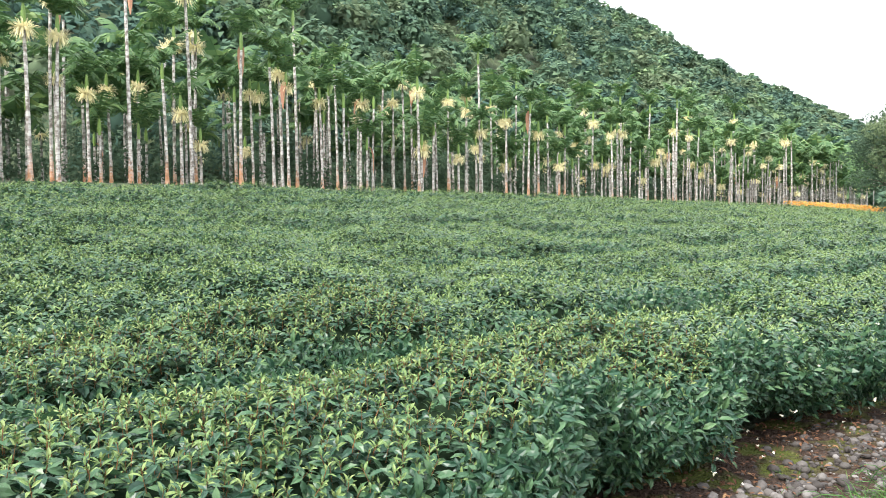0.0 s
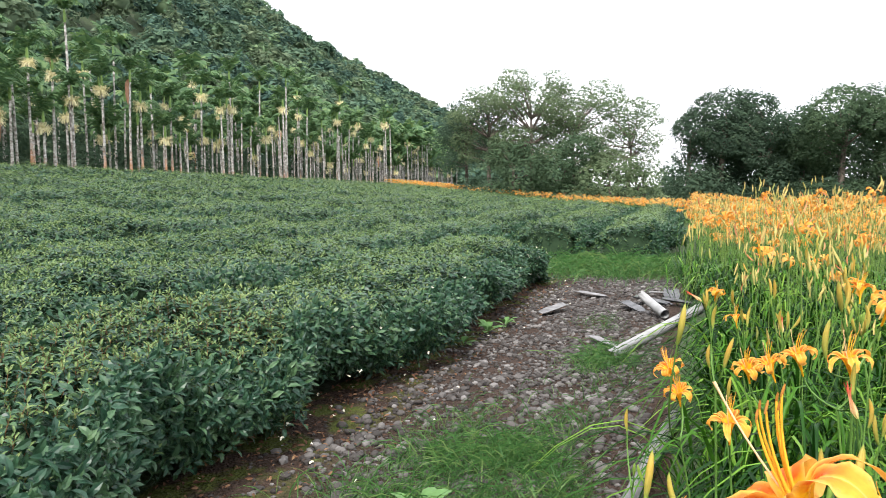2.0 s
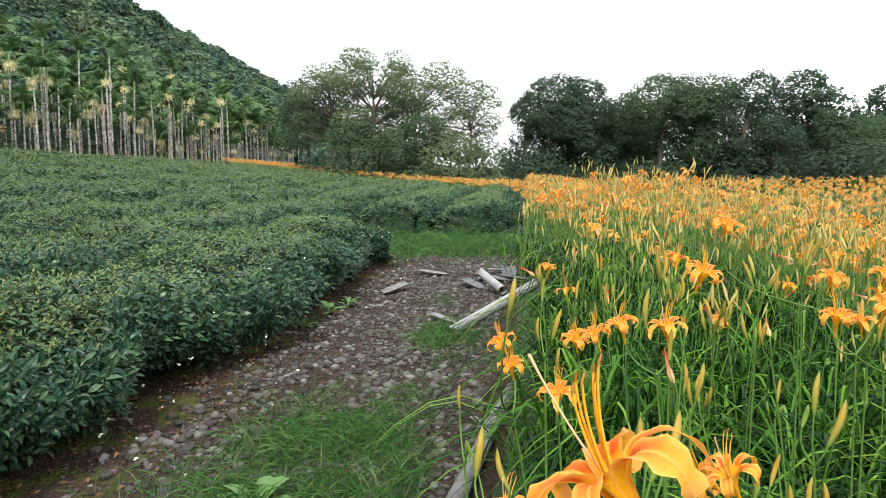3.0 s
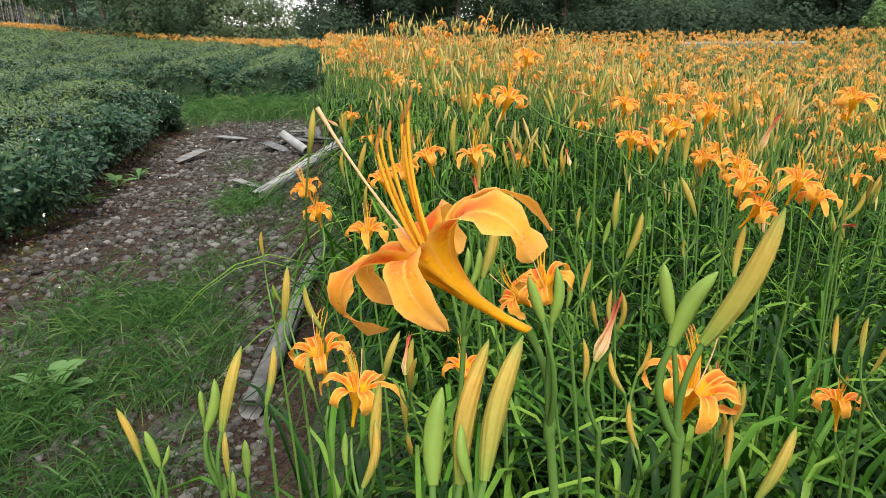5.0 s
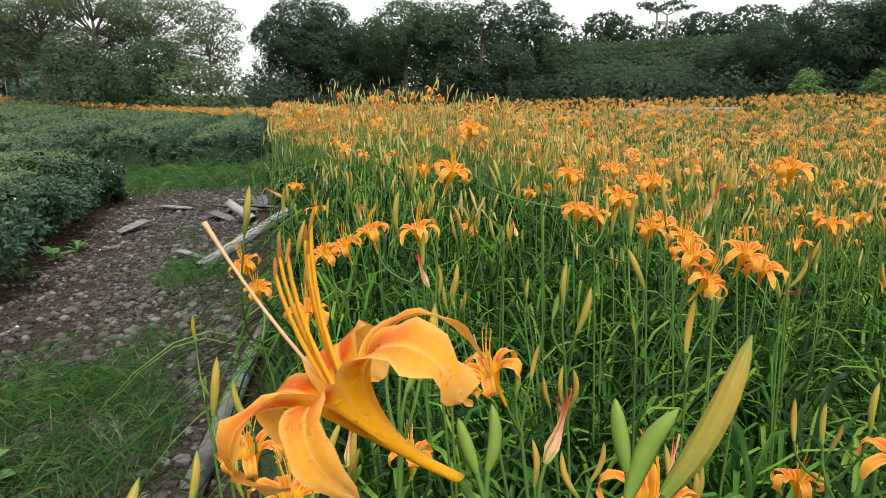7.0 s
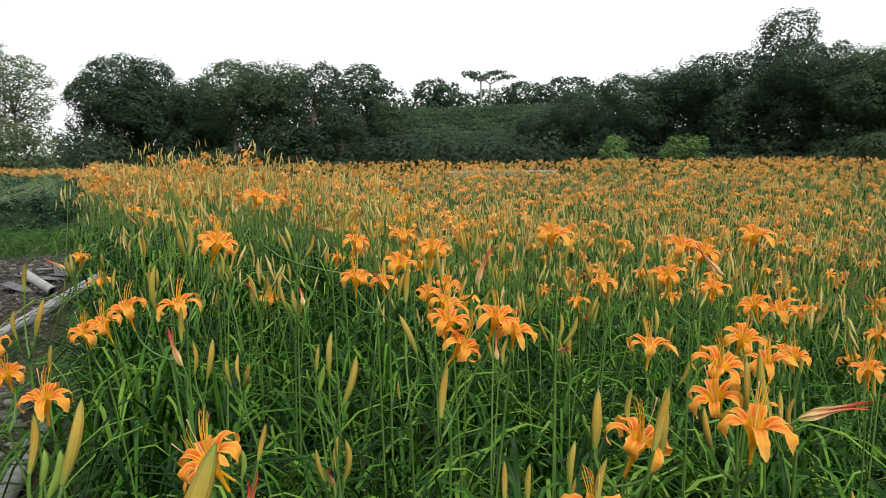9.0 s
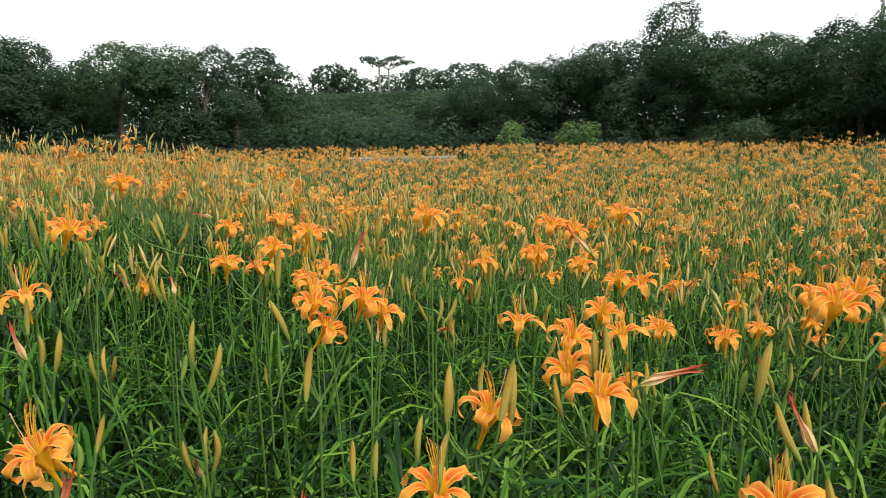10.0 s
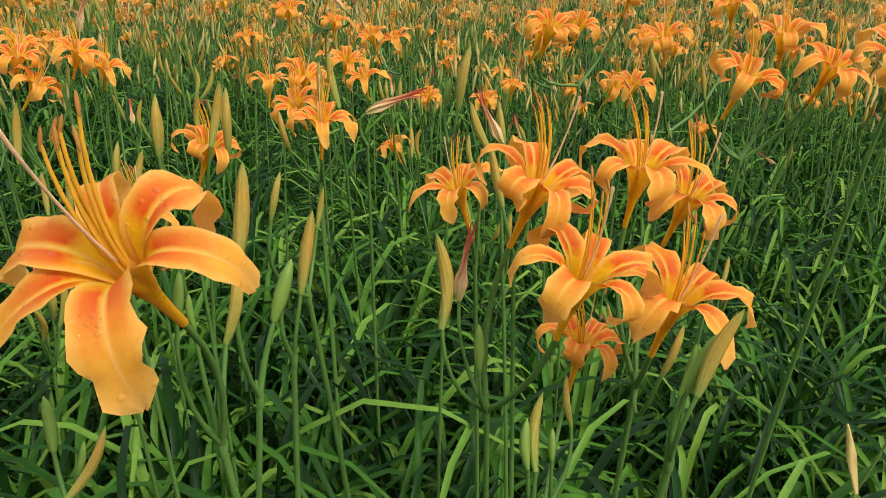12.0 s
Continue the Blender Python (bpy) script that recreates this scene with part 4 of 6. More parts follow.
known(("flower", (3.041, 1.872, 1.221), (-0.04, -0.58, 0.81), 1.12, 3),
        ("bud", (2.895, 1.891, 1.162), (0.03, -0.06, 1.00), 1.04, 4))
known(("flower", (2.935, 1.858, 1.108), (-0.25, 0.11, 0.96), 1.10, 0),
        ("flower", (2.898, 1.947, 1.110), (-0.41, 0.17, 0.89), 1.00, 1),
        ("bud", (2.877, 1.814, 1.105), (0.01, -0.04, 1.00), 0.82, 2))
known(("flower", (2.968, 2.079, 1.057), (-0.56, 0.11, 0.82), 1.00, 3),
        ("flower", (3.034, 2.216, 1.014), (-0.57, -0.21, 0.80), 1.00, 4))
known(("wilt", (2.796, 1.743, 1.087), (-0.28, 0.35, 0.89), 0.92, 0))
known(("bud", (2.816, 1.707, 1.061), (0.15, -0.10, 0.98), 0.89, 3),
        ("bud", (2.820, 1.738, 1.067), (-0.00, 0.02, 1.00), 0.71, 4))
known(("flower", (2.694, 1.954, 0.986), (-0.29, -0.17, 0.94), 1.05, 0),
        ("bud", (2.778, 2.043, 1.047), (0.05, -0.10, 0.99), 0.70, 1))
known(("flower", (2.959, 2.406, 0.977), (-0.63, 0.08, 0.77), 1.05, 3),
        ("flower", (2.960, 2.385, 0.916), (-0.48, -0.22, 0.85), 1.00, 4),
        ("bud", (2.645, 2.060, 1.184), (0.12, -0.11, 0.99), 1.12, 5))
known(("bud", (2.713, 1.993, 1.139), (0.17, -0.20, 0.97), 0.85, 0),
        ("bud", (2.691, 2.011, 1.137), (-0.08, -0.05, 1.00), 0.65, 1),
        ("bud", (2.775, 2.089, 1.201), (-0.01, -0.18, 0.98), 0.70, 2))
known(("flower", (2.480, 1.402, 1.050), (-0.54, 0.31, 0.78), 1.05, 3),
        ("bud", (2.525, 1.391, 1.072), (0.25, -0.12, 0.96), 0.58, 4),
        ("green", (2.508, 1.404, 1.054), (0.11, 0.04, 0.99), 1.00, 5))
known(("bud", (2.168, 1.305, 1.209), (0.34, -0.02, 0.94), 0.78, 0),
        ("bud", (2.167, 1.338, 1.212), (0.22, 0.06, 0.97), 0.55, 1),
        ("green", (2.165, 1.317, 1.198), (0.33, -0.07, 0.94), 0.98, 2),
        ("green", (2.164, 1.322, 1.207), (0.18, -0.00, 0.98), 0.74, 3))
known(("flower", (3.064, 1.355, 1.088), (-0.15, -0.36, 0.92), 1.10, 3),
        ("flower", (3.038, 1.340, 1.058), (0.11, -0.77, 0.62), 1.05, 4),
        ("flower", (3.112, 1.281, 1.096), (-0.23, -0.55, 0.80), 1.05, 5),
        ("flower", (3.168, 1.411, 1.104), (-0.01, -0.61, 0.79), 1.00, 0),
        ("bud", (2.947, 1.314, 0.993), (0.20, -0.06, 0.98), 1.16, 1))
known(("flower", (3.156, 1.248, 1.066), (-0.39, -0.33, 0.86), 0.95, 0))
known(("bud", (3.011, 1.544, 0.971), (0.24, -0.18, 0.95), 1.19, 3),
        ("bud", (3.013, 1.575, 1.024), (0.11, -0.02, 0.99), 1.06, 4),
        ("green", (2.996, 1.589, 0.998), (0.15, -0.15, 0.98), 1.35, 5))
known(("flower", (3.430, 1.020, 0.974), (-0.07, -0.16, 0.98), 1.15, 0),
        ("bud", (3.379, 0.949, 0.961), (-0.01, -0.35, 0.94), 0.74, 1))
known(("flower", (2.759, 0.972, 1.018), (-0.07, -0.52, 0.85), 1.15, 3),
        ("bud", (2.684, 0.927, 1.090), (0.21, -0.18, 0.96), 0.98, 4),
        ("bud", (2.784, 0.972, 1.080), (0.12, -0.08, 0.99), 0.66, 5))
known(("flower", (2.821, 0.816, 1.034), (-0.26, -0.14, 0.95), 1.15, 0),
        ("flower", (2.934, 0.853, 1.047), (-0.54, 0.32, 0.78), 1.00, 1),
        ("bud", (2.894, 0.823, 1.086), (0.11, 0.02, 0.99), 0.87, 2))
known(("flower", (2.995, 0.877, 1.071), (-0.34, -0.46, 0.82), 1.10, 3),
        ("flower", (3.302, 0.840, 1.054), (-0.57, -0.40, 0.71), 1.00, 4),
        ("flower", (3.191, 0.780, 1.040), (-0.40, 0.21, 0.89), 0.90, 5))
known(("bud", (2.724, 1.003, 1.073), (0.17, 0.03, 0.98), 0.78, 0),
        ("green", (2.729, 1.019, 1.091), (-0.21, 0.17, 0.96), 0.58, 1))
known(("bud", (2.609, 1.014, 1.062), (0.23, -0.06, 0.97), 0.67, 3),
        ("bud", (2.584, 1.086, 1.041), (0.22, 0.08, 0.97), 0.60, 4))
known(("bud", (3.272, 1.503, 1.008), (-0.11, 0.38, 0.92), 1.19, 0),
        ("bud", (3.377, 1.576, 1.100), (0.01, -0.07, 1.00), 1.18, 1),
        ("bud", (3.059, 1.446, 0.976), (-0.08, 0.02, 1.00), 0.50, 2))
known(("flower", (3.415, 1.732, 1.094), (-0.20, -0.18, 0.96), 1.10, 3),
        ("flower", (3.552, 1.691, 1.120), (-0.28, -0.64, 0.72), 1.10, 4))
known(("flower", (3.573, 1.602, 1.039), (-0.20, -0.26, 0.94), 1.00, 0),
        ("flower", (3.687, 1.888, 1.153), (-0.13, -0.49, 0.86), 1.05, 1))
known(("flower", (3.684, 1.646, 1.134), (-0.24, -0.46, 0.86), 1.25, 3),
        ("bud", (3.508, 1.539, 1.137), (-0.10, 0.06, 0.99), 1.07, 4),
        ("wilt", (3.536, 1.451, 1.124), (0.02, -0.19, 0.98), 1.35, 5))
known(("flower", (3.642, 1.292, 1.191), (-0.31, -0.31, 0.90), 1.20, 0),
        ("bud", (3.598, 1.240, 1.172), (-0.15, -0.23, 0.96), 0.73, 1))
known(("flower", (3.931, 1.842, 1.142), (-0.27, -0.27, 0.93), 1.15, 3),
        ("flower", (3.638, 2.190, 1.280), (-0.22, -0.55, 0.81), 1.15, 4))
known(("flower", (3.829, 0.996, 1.154), (-0.40, -0.34, 0.85), 1.15, 0),
        ("flower", (3.829, 0.941, 1.143), (-0.38, -0.46, 0.80), 1.10, 1),
        ("wilt", (3.729, 0.876, 1.148), (-0.10, 0.70, 0.71), 1.35, 2))
known(("flower", (3.618, 0.993, 1.110), (-0.46, 0.06, 0.88), 1.10, 3),
        ("flower", (3.618, 0.896, 1.092), (-0.35, -0.20, 0.92), 0.90, 4))
known(("flower", (3.934, 0.811, 1.173), (-0.36, -0.24, 0.90), 1.20, 0),
        ("flower", (3.609, 0.791, 1.058), (-0.42, 0.39, 0.82), 1.00, 1),
        ("flower", (3.604, 0.736, 1.052), (-0.42, 0.40, 0.82), 1.00, 2))
known(("flower", (3.162, 0.486, 1.109), (-0.35, -0.48, 0.80), 1.15, 3),
        ("flower", (3.202, 0.405, 1.129), (-0.63, -0.16, 0.76), 1.00, 4))
known(("flower", (3.976, 0.509, 0.817), (-0.20, 0.13, 0.97), 1.20, 0))
known(("flower", (3.355, 0.306, 0.991), (-0.57, -0.44, 0.70), 1.05, 3),
        ("flower", (3.356, 0.236, 1.077), (-0.53, -0.20, 0.82), 1.10, 4),
        ("bud", (3.242, 0.239, 1.049), (0.05, 0.13, 0.99), 0.93, 5))
known(("bud", (2.697, 0.628, 1.131), (0.12, -0.19, 0.97), 0.93, 0),
        ("green", (2.720, 0.643, 1.130), (-0.02, -0.16, 0.99), 0.96, 1))
known(("bud", (2.644, 0.590, 1.088), (0.23, 0.37, 0.90), 0.81, 3),
        ("bud", (2.673, 0.573, 1.088), (0.19, 0.13, 0.97), 0.71, 4),
        ("wilt", (2.618, 0.580, 1.110), (0.23, 0.52, 0.82), 0.89, 5))
known(("bud", (2.531, 0.610, 1.075), (0.20, -0.05, 0.98), 0.50, 0),
        ("bud", (2.552, 0.614, 1.096), (0.20, 0.16, 0.97), 0.51, 1),
        ("flower", (2.519, 0.622, 1.048), (-0.28, 0.37, 0.88), 1.00, 2))
known(("bud", (2.457, 0.593, 1.092), (0.32, 0.19, 0.93), 0.71, 3),
        ("green", (2.473, 0.571, 1.088), (0.28, 0.39, 0.88), 1.03, 4))
known(("wilt", (2.869, 0.755, 1.088), (-0.01, -0.88, 0.47), 1.23, 0))
known(("bud", (2.845, 0.864, 1.038), (0.11, 0.22, 0.97), 0.75, 3),
        ("bud", (2.871, 0.794, 1.095), (0.11, 0.18, 0.98), 0.96, 4))
known(("bud", (2.721, 1.006, 1.068), (0.20, -0.02, 0.98), 0.95, 0),
        ("bud", (2.739, 0.923, 1.065), (0.20, -0.02, 0.98), 1.04, 1),
        ("green", (2.724, 1.014, 1.082), (-0.29, 0.10, 0.95), 0.53, 2))
known(("bud", (2.581, 1.057, 1.046), (0.21, 0.01, 0.98), 0.58, 3),
        ("bud", (2.559, 0.973, 1.062), (0.28, -0.12, 0.95), 0.72, 4),
        ("flower", (2.580, 0.991, 1.000), (-0.24, -0.34, 0.91), 1.00, 5))
known(("bud", (2.349, 0.784, 1.123), (0.25, -0.22, 0.94), 0.47, 0),
        ("bud", (2.446, 0.765, 1.078), (0.19, -0.17, 0.97), 0.47, 1))
known(("flower", (2.124, 0.778, 1.155), (-0.52, 0.21, 0.81), 0.99, 7),
        ("bud", (2.195, 0.782, 1.102), (0.39, -0.09, 0.92), 0.66, 4),
        ("green", (2.151, 0.792, 1.141), (0.32, -0.08, 0.94), 0.75, 5),
        ("green", (2.169, 0.790, 1.127), (0.21, 0.09, 0.97), 0.55, 0))
known(("green", (2.157, 0.878, 1.053), (0.36, 0.16, 0.92), 0.92, 0),
        ("bud", (2.086, 0.834, 1.079), (0.61, -0.38, 0.69), 0.47, 1),
        ("green", (2.132, 0.852, 1.057), (0.43, -0.14, 0.89), 0.51, 2))
known(("bud", (2.217, 0.777, 1.141), (0.30, -0.09, 0.95), 0.80, 3),
        ("green", (2.252, 0.766, 1.086), (0.36, -0.28, 0.89), 1.17, 4))
known(("bud", (2.310, 0.758, 1.077), (0.33, -0.15, 0.93), 0.79, 0),
        ("green", (2.305, 0.771, 1.072), (0.30, -0.20, 0.93), 0.97, 1))
known(("flower", (2.302, 0.602, 1.118), (-0.25, -0.5, 0.82), 1.13, 3),
        ("flower", (2.245, 0.574, 1.074), (-0.3, -0.38, 0.87), 1.16, 4),
        ("bud", (2.261, 0.652, 1.073), (0.36, 0.05, 0.93), 0.83, 5),
        ("wilt", (2.317, 0.638, 1.067), (0.31, -0.07, 0.95), 0.82, 0),
        ("green", (2.263, 0.625, 1.039), (0.35, 0.00, 0.94), 0.91, 1))
known(("flower", (2.348, 0.507, 1.115), (-0.25, -0.2, 0.95), 1.05, 0),
        ("flower", (2.372, 0.467, 1.089), (-0.33, -0.4, 0.86), 1.00, 1),
        ("flower", (2.278, 0.497, 1.040), (-0.3, -0.3, 0.9), 1.16, 2),
        ("bud", (2.222, 0.507, 1.058), (0.18, -0.34, 0.92), 0.47, 3))
known(("flower", (2.333, 0.545, 0.973), (0.04, -0.30, 0.95), 0.95, 3),
        ("bud", (2.202, 0.590, 0.997), (0.49, -0.12, 0.86), 0.65, 4),
        ("bud", (2.283, 0.551, 0.973), (0.45, 0.07, 0.89), 0.50, 5),
        ("green", (2.204, 0.595, 0.998), (0.47, -0.01, 0.88), 0.93, 0),
        ("green", (2.205, 0.579, 1.005), (0.38, -0.03, 0.92), 0.58, 1))
known(("bud", (2.176, 0.500, 1.074), (0.21, -0.43, 0.88), 0.72, 0),
        ("green", (2.187, 0.502, 1.070), (0.20, -0.41, 0.89), 1.10, 1),
        ("green", (2.187, 0.506, 1.067), (0.28, -0.27, 0.92), 0.92, 2))
known(("flower", (2.642, 0.328, 1.130), (-0.39, -0.42, 0.82), 1.12, 3),
        ("flower", (2.677, 0.258, 1.173), (-0.32, 0.13, 0.94), 1.00, 4),
        ("flower", (2.639, 0.235, 1.148), (-0.56, -0.32, 0.77), 1.00, 5),
        ("bud", (2.607, 0.364, 1.161), (0.02, 0.21, 0.98), 0.47, 0))
known(("flower", (2.493, 0.233, 1.173), (-0.47, 0.12, 0.87), 1.10, 0))
known(("flower", (2.999, 0.492, 1.141), (-0.45, -0.35, 0.82), 1.15, 3),
        ("flower", (3.082, 0.346, 1.198), (-0.69, -0.20, 0.69), 1.10, 4))
known(("flower", (3.168, 0.131, 1.155), (-0.35, 0.26, 0.90), 1.15, 0),
        ("flower", (2.911, 0.320, 1.144), (-0.39, 0.22, 0.89), 0.95, 1),
        ("flower", (3.006, 0.345, 1.062), (-0.50, -0.09, 0.86), 0.90, 2))


# ---- the bed: plants near the path one by one ----
TRODDEN = np.array(((1.26, 0.94), (1.42, 0.82), (1.51, 0.83), (1.6, 0.89), (1.69, 0.97), (1.75, 0.9), (1.77, 0.82), (1.78, 0.74), (1.78, 0.66)))      # standing room at the path's edge


def bed_points(count, r0, r1, az0=38.0, az1=128.0, seed=1):
    r = np.random.default_rng(seed)
    d = np.sqrt(r.uniform(r0 * r0, r1 * r1, count))
    a = np.radians(r.uniform(az0, az1, count))
    x, y = 1.75 + d * np.sin(a), 0.85 + d * np.cos(a)
    u, v = unplan(x, y)
    edge = -0.42 - 0.12 * step(3.6, 4.4, v) * step(7.2, 6.4, v) - 0.45 * step(6.4, 7.8, v) * step(10.8, 9.7, v) + 0.12 * wobble(v, 0.4 * v, 0.45, 2)
    keep = (u < edge - 0.12 * r.random(count)) & (u > -48) & (ground_z(x, y) < 0.4) & ~((d > 51) & (np.degrees(a) > 68) & (np.degrees(a) < 78))
    return x[keep], y[keep], d[keep]


def build_near_bed():
    xs, ys, ds = bed_points(270, 0.75, 5.2, seed=11)
    r = np.random.default_rng(12)
    spots = np.array(SPOTS)
    n = 0
    for x, y, d in zip(xs, ys, ds):
        if np.min(np.hypot(TRODDEN[:, 0] - x, TRODDEN[:, 1] - y)) < 0.62 or np.min(np.hypot(spots[:, 0] - x, spots[:, 1] - y)) < 0.07:
            continue
        if d < 2.0 and r.random() < 0.75:
            continue
        top = float(ground_z(x, y)) + (r.uniform(0.6, 0.85) if d < 2.0 else r.uniform(0.85, 1.2))
        bloom = 0 if d < 2.0 else None
        daylily((x + r.normal(0, 0.12), y + r.normal(0, 0.12)), random_heads((x, y, top), r, bloom), seed=2000 + n)
        n += 1


build_near_bed()


# ---- the bed further off, joined ----
def low_flower(n=5):
    bits = []
    for q in range(6):
        p = petal(0.0115 if q % 2 == 0 else 0.008, 0.095, 100 + 25 * (q % 3), q, 0, n, 2)
        bits.append(spin((p[0] + np.array((0, 0, 0.02)), p[1], p[2]), 60 * q))
    return join(bits)[:2]


def low_bud():
    return tube([(0, 0, 0), (0.003, 0, 0.045), (0, 0, 0.08)], [0.003, 0.007, 0.0015], 3)[:2]


def low_wilt():
    return tube([(0, 0, 0), (0.004, 0, 0.03), (0.016, 0.003, 0.06), (0.04, 0.0, 0.085)], [0.003, 0.0065, 0.005, 0.001], 3)[:2]


LEAF_STRIP = strip(curve3((0, 0, 0), (0, 0.14, 0.86), (0, 0.5, 0.28), 5), [0.006, 0.0085, 0.009, 0.0065, 0.0015], (0, 0.3, 1), 0.3, 2)[:2]


def lily_band(x, y, seed, flowers, buds, leaves, size, detail, height=(0.85, 1.2)):
    r = np.random.default_rng(seed)
    n = len(x)
    g = ground_z(x, y)
    top = g + r.uniform(*height, n)
    out = {}
    P = np.stack((x, y, top), -1)

    def heads(per, spread, tilt, template, key, s):
        m = int(n * per)
        pick = r.integers(0, n, m)
        a = np.stack((r.normal(0, tilt, m), r.normal(0, tilt, m), np.full(m, 1.0)), -1)
        pos = P[pick] + np.stack((r.normal(0, spread, m), r.normal(0, spread, m), r.uniform(-0.09, 0.02, m)), -1)
        out[key] = scatter(template, pos, z_turned(unit(a), r), size * s * r.uniform(0.85, 1.15, m))[:2]

    heads(flowers, 0.05, 0.75, low_flower(5 if detail else 4 if size < 1.5 else 3), "daylily_flowers", 1.0)
    heads(buds, 0.05, 0.25, low_bud(), "daylily_buds", 1.0)
    heads(0.4 if size < 1.5 else 0.2, 0.06, 0.6, low_wilt(), "daylily_wilted", 1.0)
    foot = np.stack((x + r.normal(0, 0.12, n), y + r.normal(0, 0.12, n), g - 0.03), -1)
    T = tube([(0, 0, 0), (0, 0, 0.55), (0, 0, 1)], [1.0, 0.9, 0.7], 3)
    V = T[0].copy()
    V[3:6, :2] += (6, 4)
    lean = P - foot
    R = np.zeros((n, 3, 3))
    R[:, 0, 0] = R[:, 1, 1] = 0.0027 * size
    R[:, :, 2] = lean
    out["daylily_stems"] = scatter((V, T[1]), foot, R, np.ones(n))[:2]
    m = int(n * leaves)
    pick = r.integers(0, n, m)
    yaw = r.uniform(0, 6.28, n)[pick] + np.pi * r.integers(0, 2, m) + r.normal(0, 0.4, m)
    R = np.zeros((m, 3, 3))
    R[:, 0, 0], R[:, 1, 0], R[:, 0, 1], R[:, 1, 1], R[:, 2, 2] = np.cos(yaw), np.sin(yaw), -np.sin(yaw), np.cos(yaw), 1
    lx, ly = x[pick] + r.normal(0, 0.12, m), y[pick] + r.normal(0, 0.12, m)
    out["daylily_foliage"] = scatter(LEAF_STRIP, np.stack((lx, ly, ground_z(lx, ly) - 0.02), -1), R, np.stack((size * r.uniform(0.7, 1.2, m), r.uniform(0.4, 1.3, m), r.uniform(0.5, 1.0, m)), -1))[:2]
    return out


def build_far_bed():
    bands = {}
    jobs = [
        (bed_points(2900, 5.2, 13, seed=21), 0.5, 2.0, 6.5, 1.05, True, (0.7, 1.2)),
        (bed_points(4800, 13, 28, az0=36, seed=22), 0.56, 1.8, 3.5, 1.3, False, (0.75, 1.22)),
        (bed_points(6500, 28, 62, az0=36, seed=23), 0.72, 1.4, 1.3, 1.75, False, (0.8, 1.18)),
    ]
    r = np.random.default_rng(5)
    m = 2600
    uu = r.uniform(-1, 25.5, m)
    vv = 36.5 + 1.05 * uu + r.uniform(0, 7, m)
    sx, sy = plan(uu, vv)
    jobs.append(((sx, sy, np.hypot(sx, sy)), 0.6, 1.6, 2.0, 1.4, False, (0.65, 0.92)))
    m = 2600
    uu, vv = -0.5 - 13 * r.random(m) ** 1.3, r.uniform(-14, 9, m)
    bx, by = plan(uu, vv)
    az = np.degrees(np.arctan2(bx - 1.75, by - 0.85)) % 360
    keep = (az > 127) & (az < 300) & (np.hypot(bx - 1.7, by - 0.85) > 0.8)
    jobs.append(((bx[keep], by[keep], 0 * bx[keep]), 0.45, 1.6, 7, 1.0, False, (0.75, 1.15)))
    for k, ((x, y, d), fl, bu, le, size, detail, height) in enumerate(jobs):
        for key, arrays in lily_band(x, y, 60 + k, fl, bu, le, size, detail, height).items():
            bands.setdefault(key, []).append(arrays)
    # thick tufts of arching leaves under the near plants
    x, y, d = bed_points(430, 0.55, 5.8, az0=30, az1=135, seed=31)
    r = np.random.default_rng(33)
    fans = r.uniform(0, 6.28, len(x))
    for k in range(4):
        T = strip(curve3((0, 0, 0), (0, 0.1 + 0.05 * k, 0.98 - 0.06 * k), (0.06 * (k - 1.5), 0.52 + 0.08 * k, 0.42 - 0.12 * k), 8), np.array((0.006, 0.008, 0.0088, 0.0088, 0.0082, 0.0068, 0.0042, 0.0006)), (0, 0.3, 1), 0.45, 3)[:2]
        m = len(x) * 9
        i = np.arange(m) % len(x)
        lx, ly = x[i] + r.normal(0, 0.05, m), y[i] + r.normal(0, 0.05, m)
        yaw = fans[i] + np.pi * r.integers(0, 2, m) + r.normal(0, 0.42, m)
        R = np.zeros((m, 3, 3))
        R[:, 0, 0], R[:, 1, 0], R[:, 0, 1], R[:, 1, 1], R[:, 2, 2] = np.cos(yaw), np.sin(yaw), -np.sin(yaw), np.cos(yaw), 1
        tall = r.uniform(0.7, 1.2, m)
        bands["daylily_foliage"].append(scatter(T, np.stack((lx, ly, ground_z(lx, ly) - 0.02), -1), R, np.stack((r.uniform(0.6, 0.98, m), r.uniform(0.35, 1.4, m), tall), -1))[:2])
    x, y, d = bed_points(170, 3.0, 5.4, seed=32)
    tx, ty, td = bed_points(560, 2.8, 11, seed=34)
    for extra in (lily_band(x, y, 78, 0.35, 1.8, 0.01, 0.95, True, (0.75, 1.1)), lily_band(tx, ty, 79, 0.1, 2.4, 0.01, 1.1, True, (0.98, 1.26))):
        for key in ("daylily_buds", "daylily_stems"):
            bands[key].append(extra[key])
    looks = {"daylily_flowers": ("petal_far", "open orange daylily flowers covering the field"), "daylily_buds": ("bud_far", "yellow and green daylily buds above the field"),
             "daylily_wilted": ("wilt_far", "reddish shrivelled spent daylily flowers in the field"),
             "daylily_stems": ("lily_stem", "thin green daylily stalks in the field"), "daylily_foliage": ("lily_leaf", "dense strap-shaped green daylily leaves")}
    for key, list_of in bands.items():
        mat, label = looks[key]
        stuff(key, mesh_np(key, *join(list_of)[:2], M[mat]), None, label, "daylilies")


build_far_bed()


# ---- trees ----
def facing(out, r):
    """Turns of leaves that look outwards and up, with a good deal of disorder."""
    nor = unit(out * 0.8 + np.array((0, 0, 0.55)) + r.normal(0, 0.3, out.shape))
    a = unit(np.cross(nor, r.normal(0, 1, out.shape)))
    return np.stack((np.cross(a, nor), a, nor), -1)


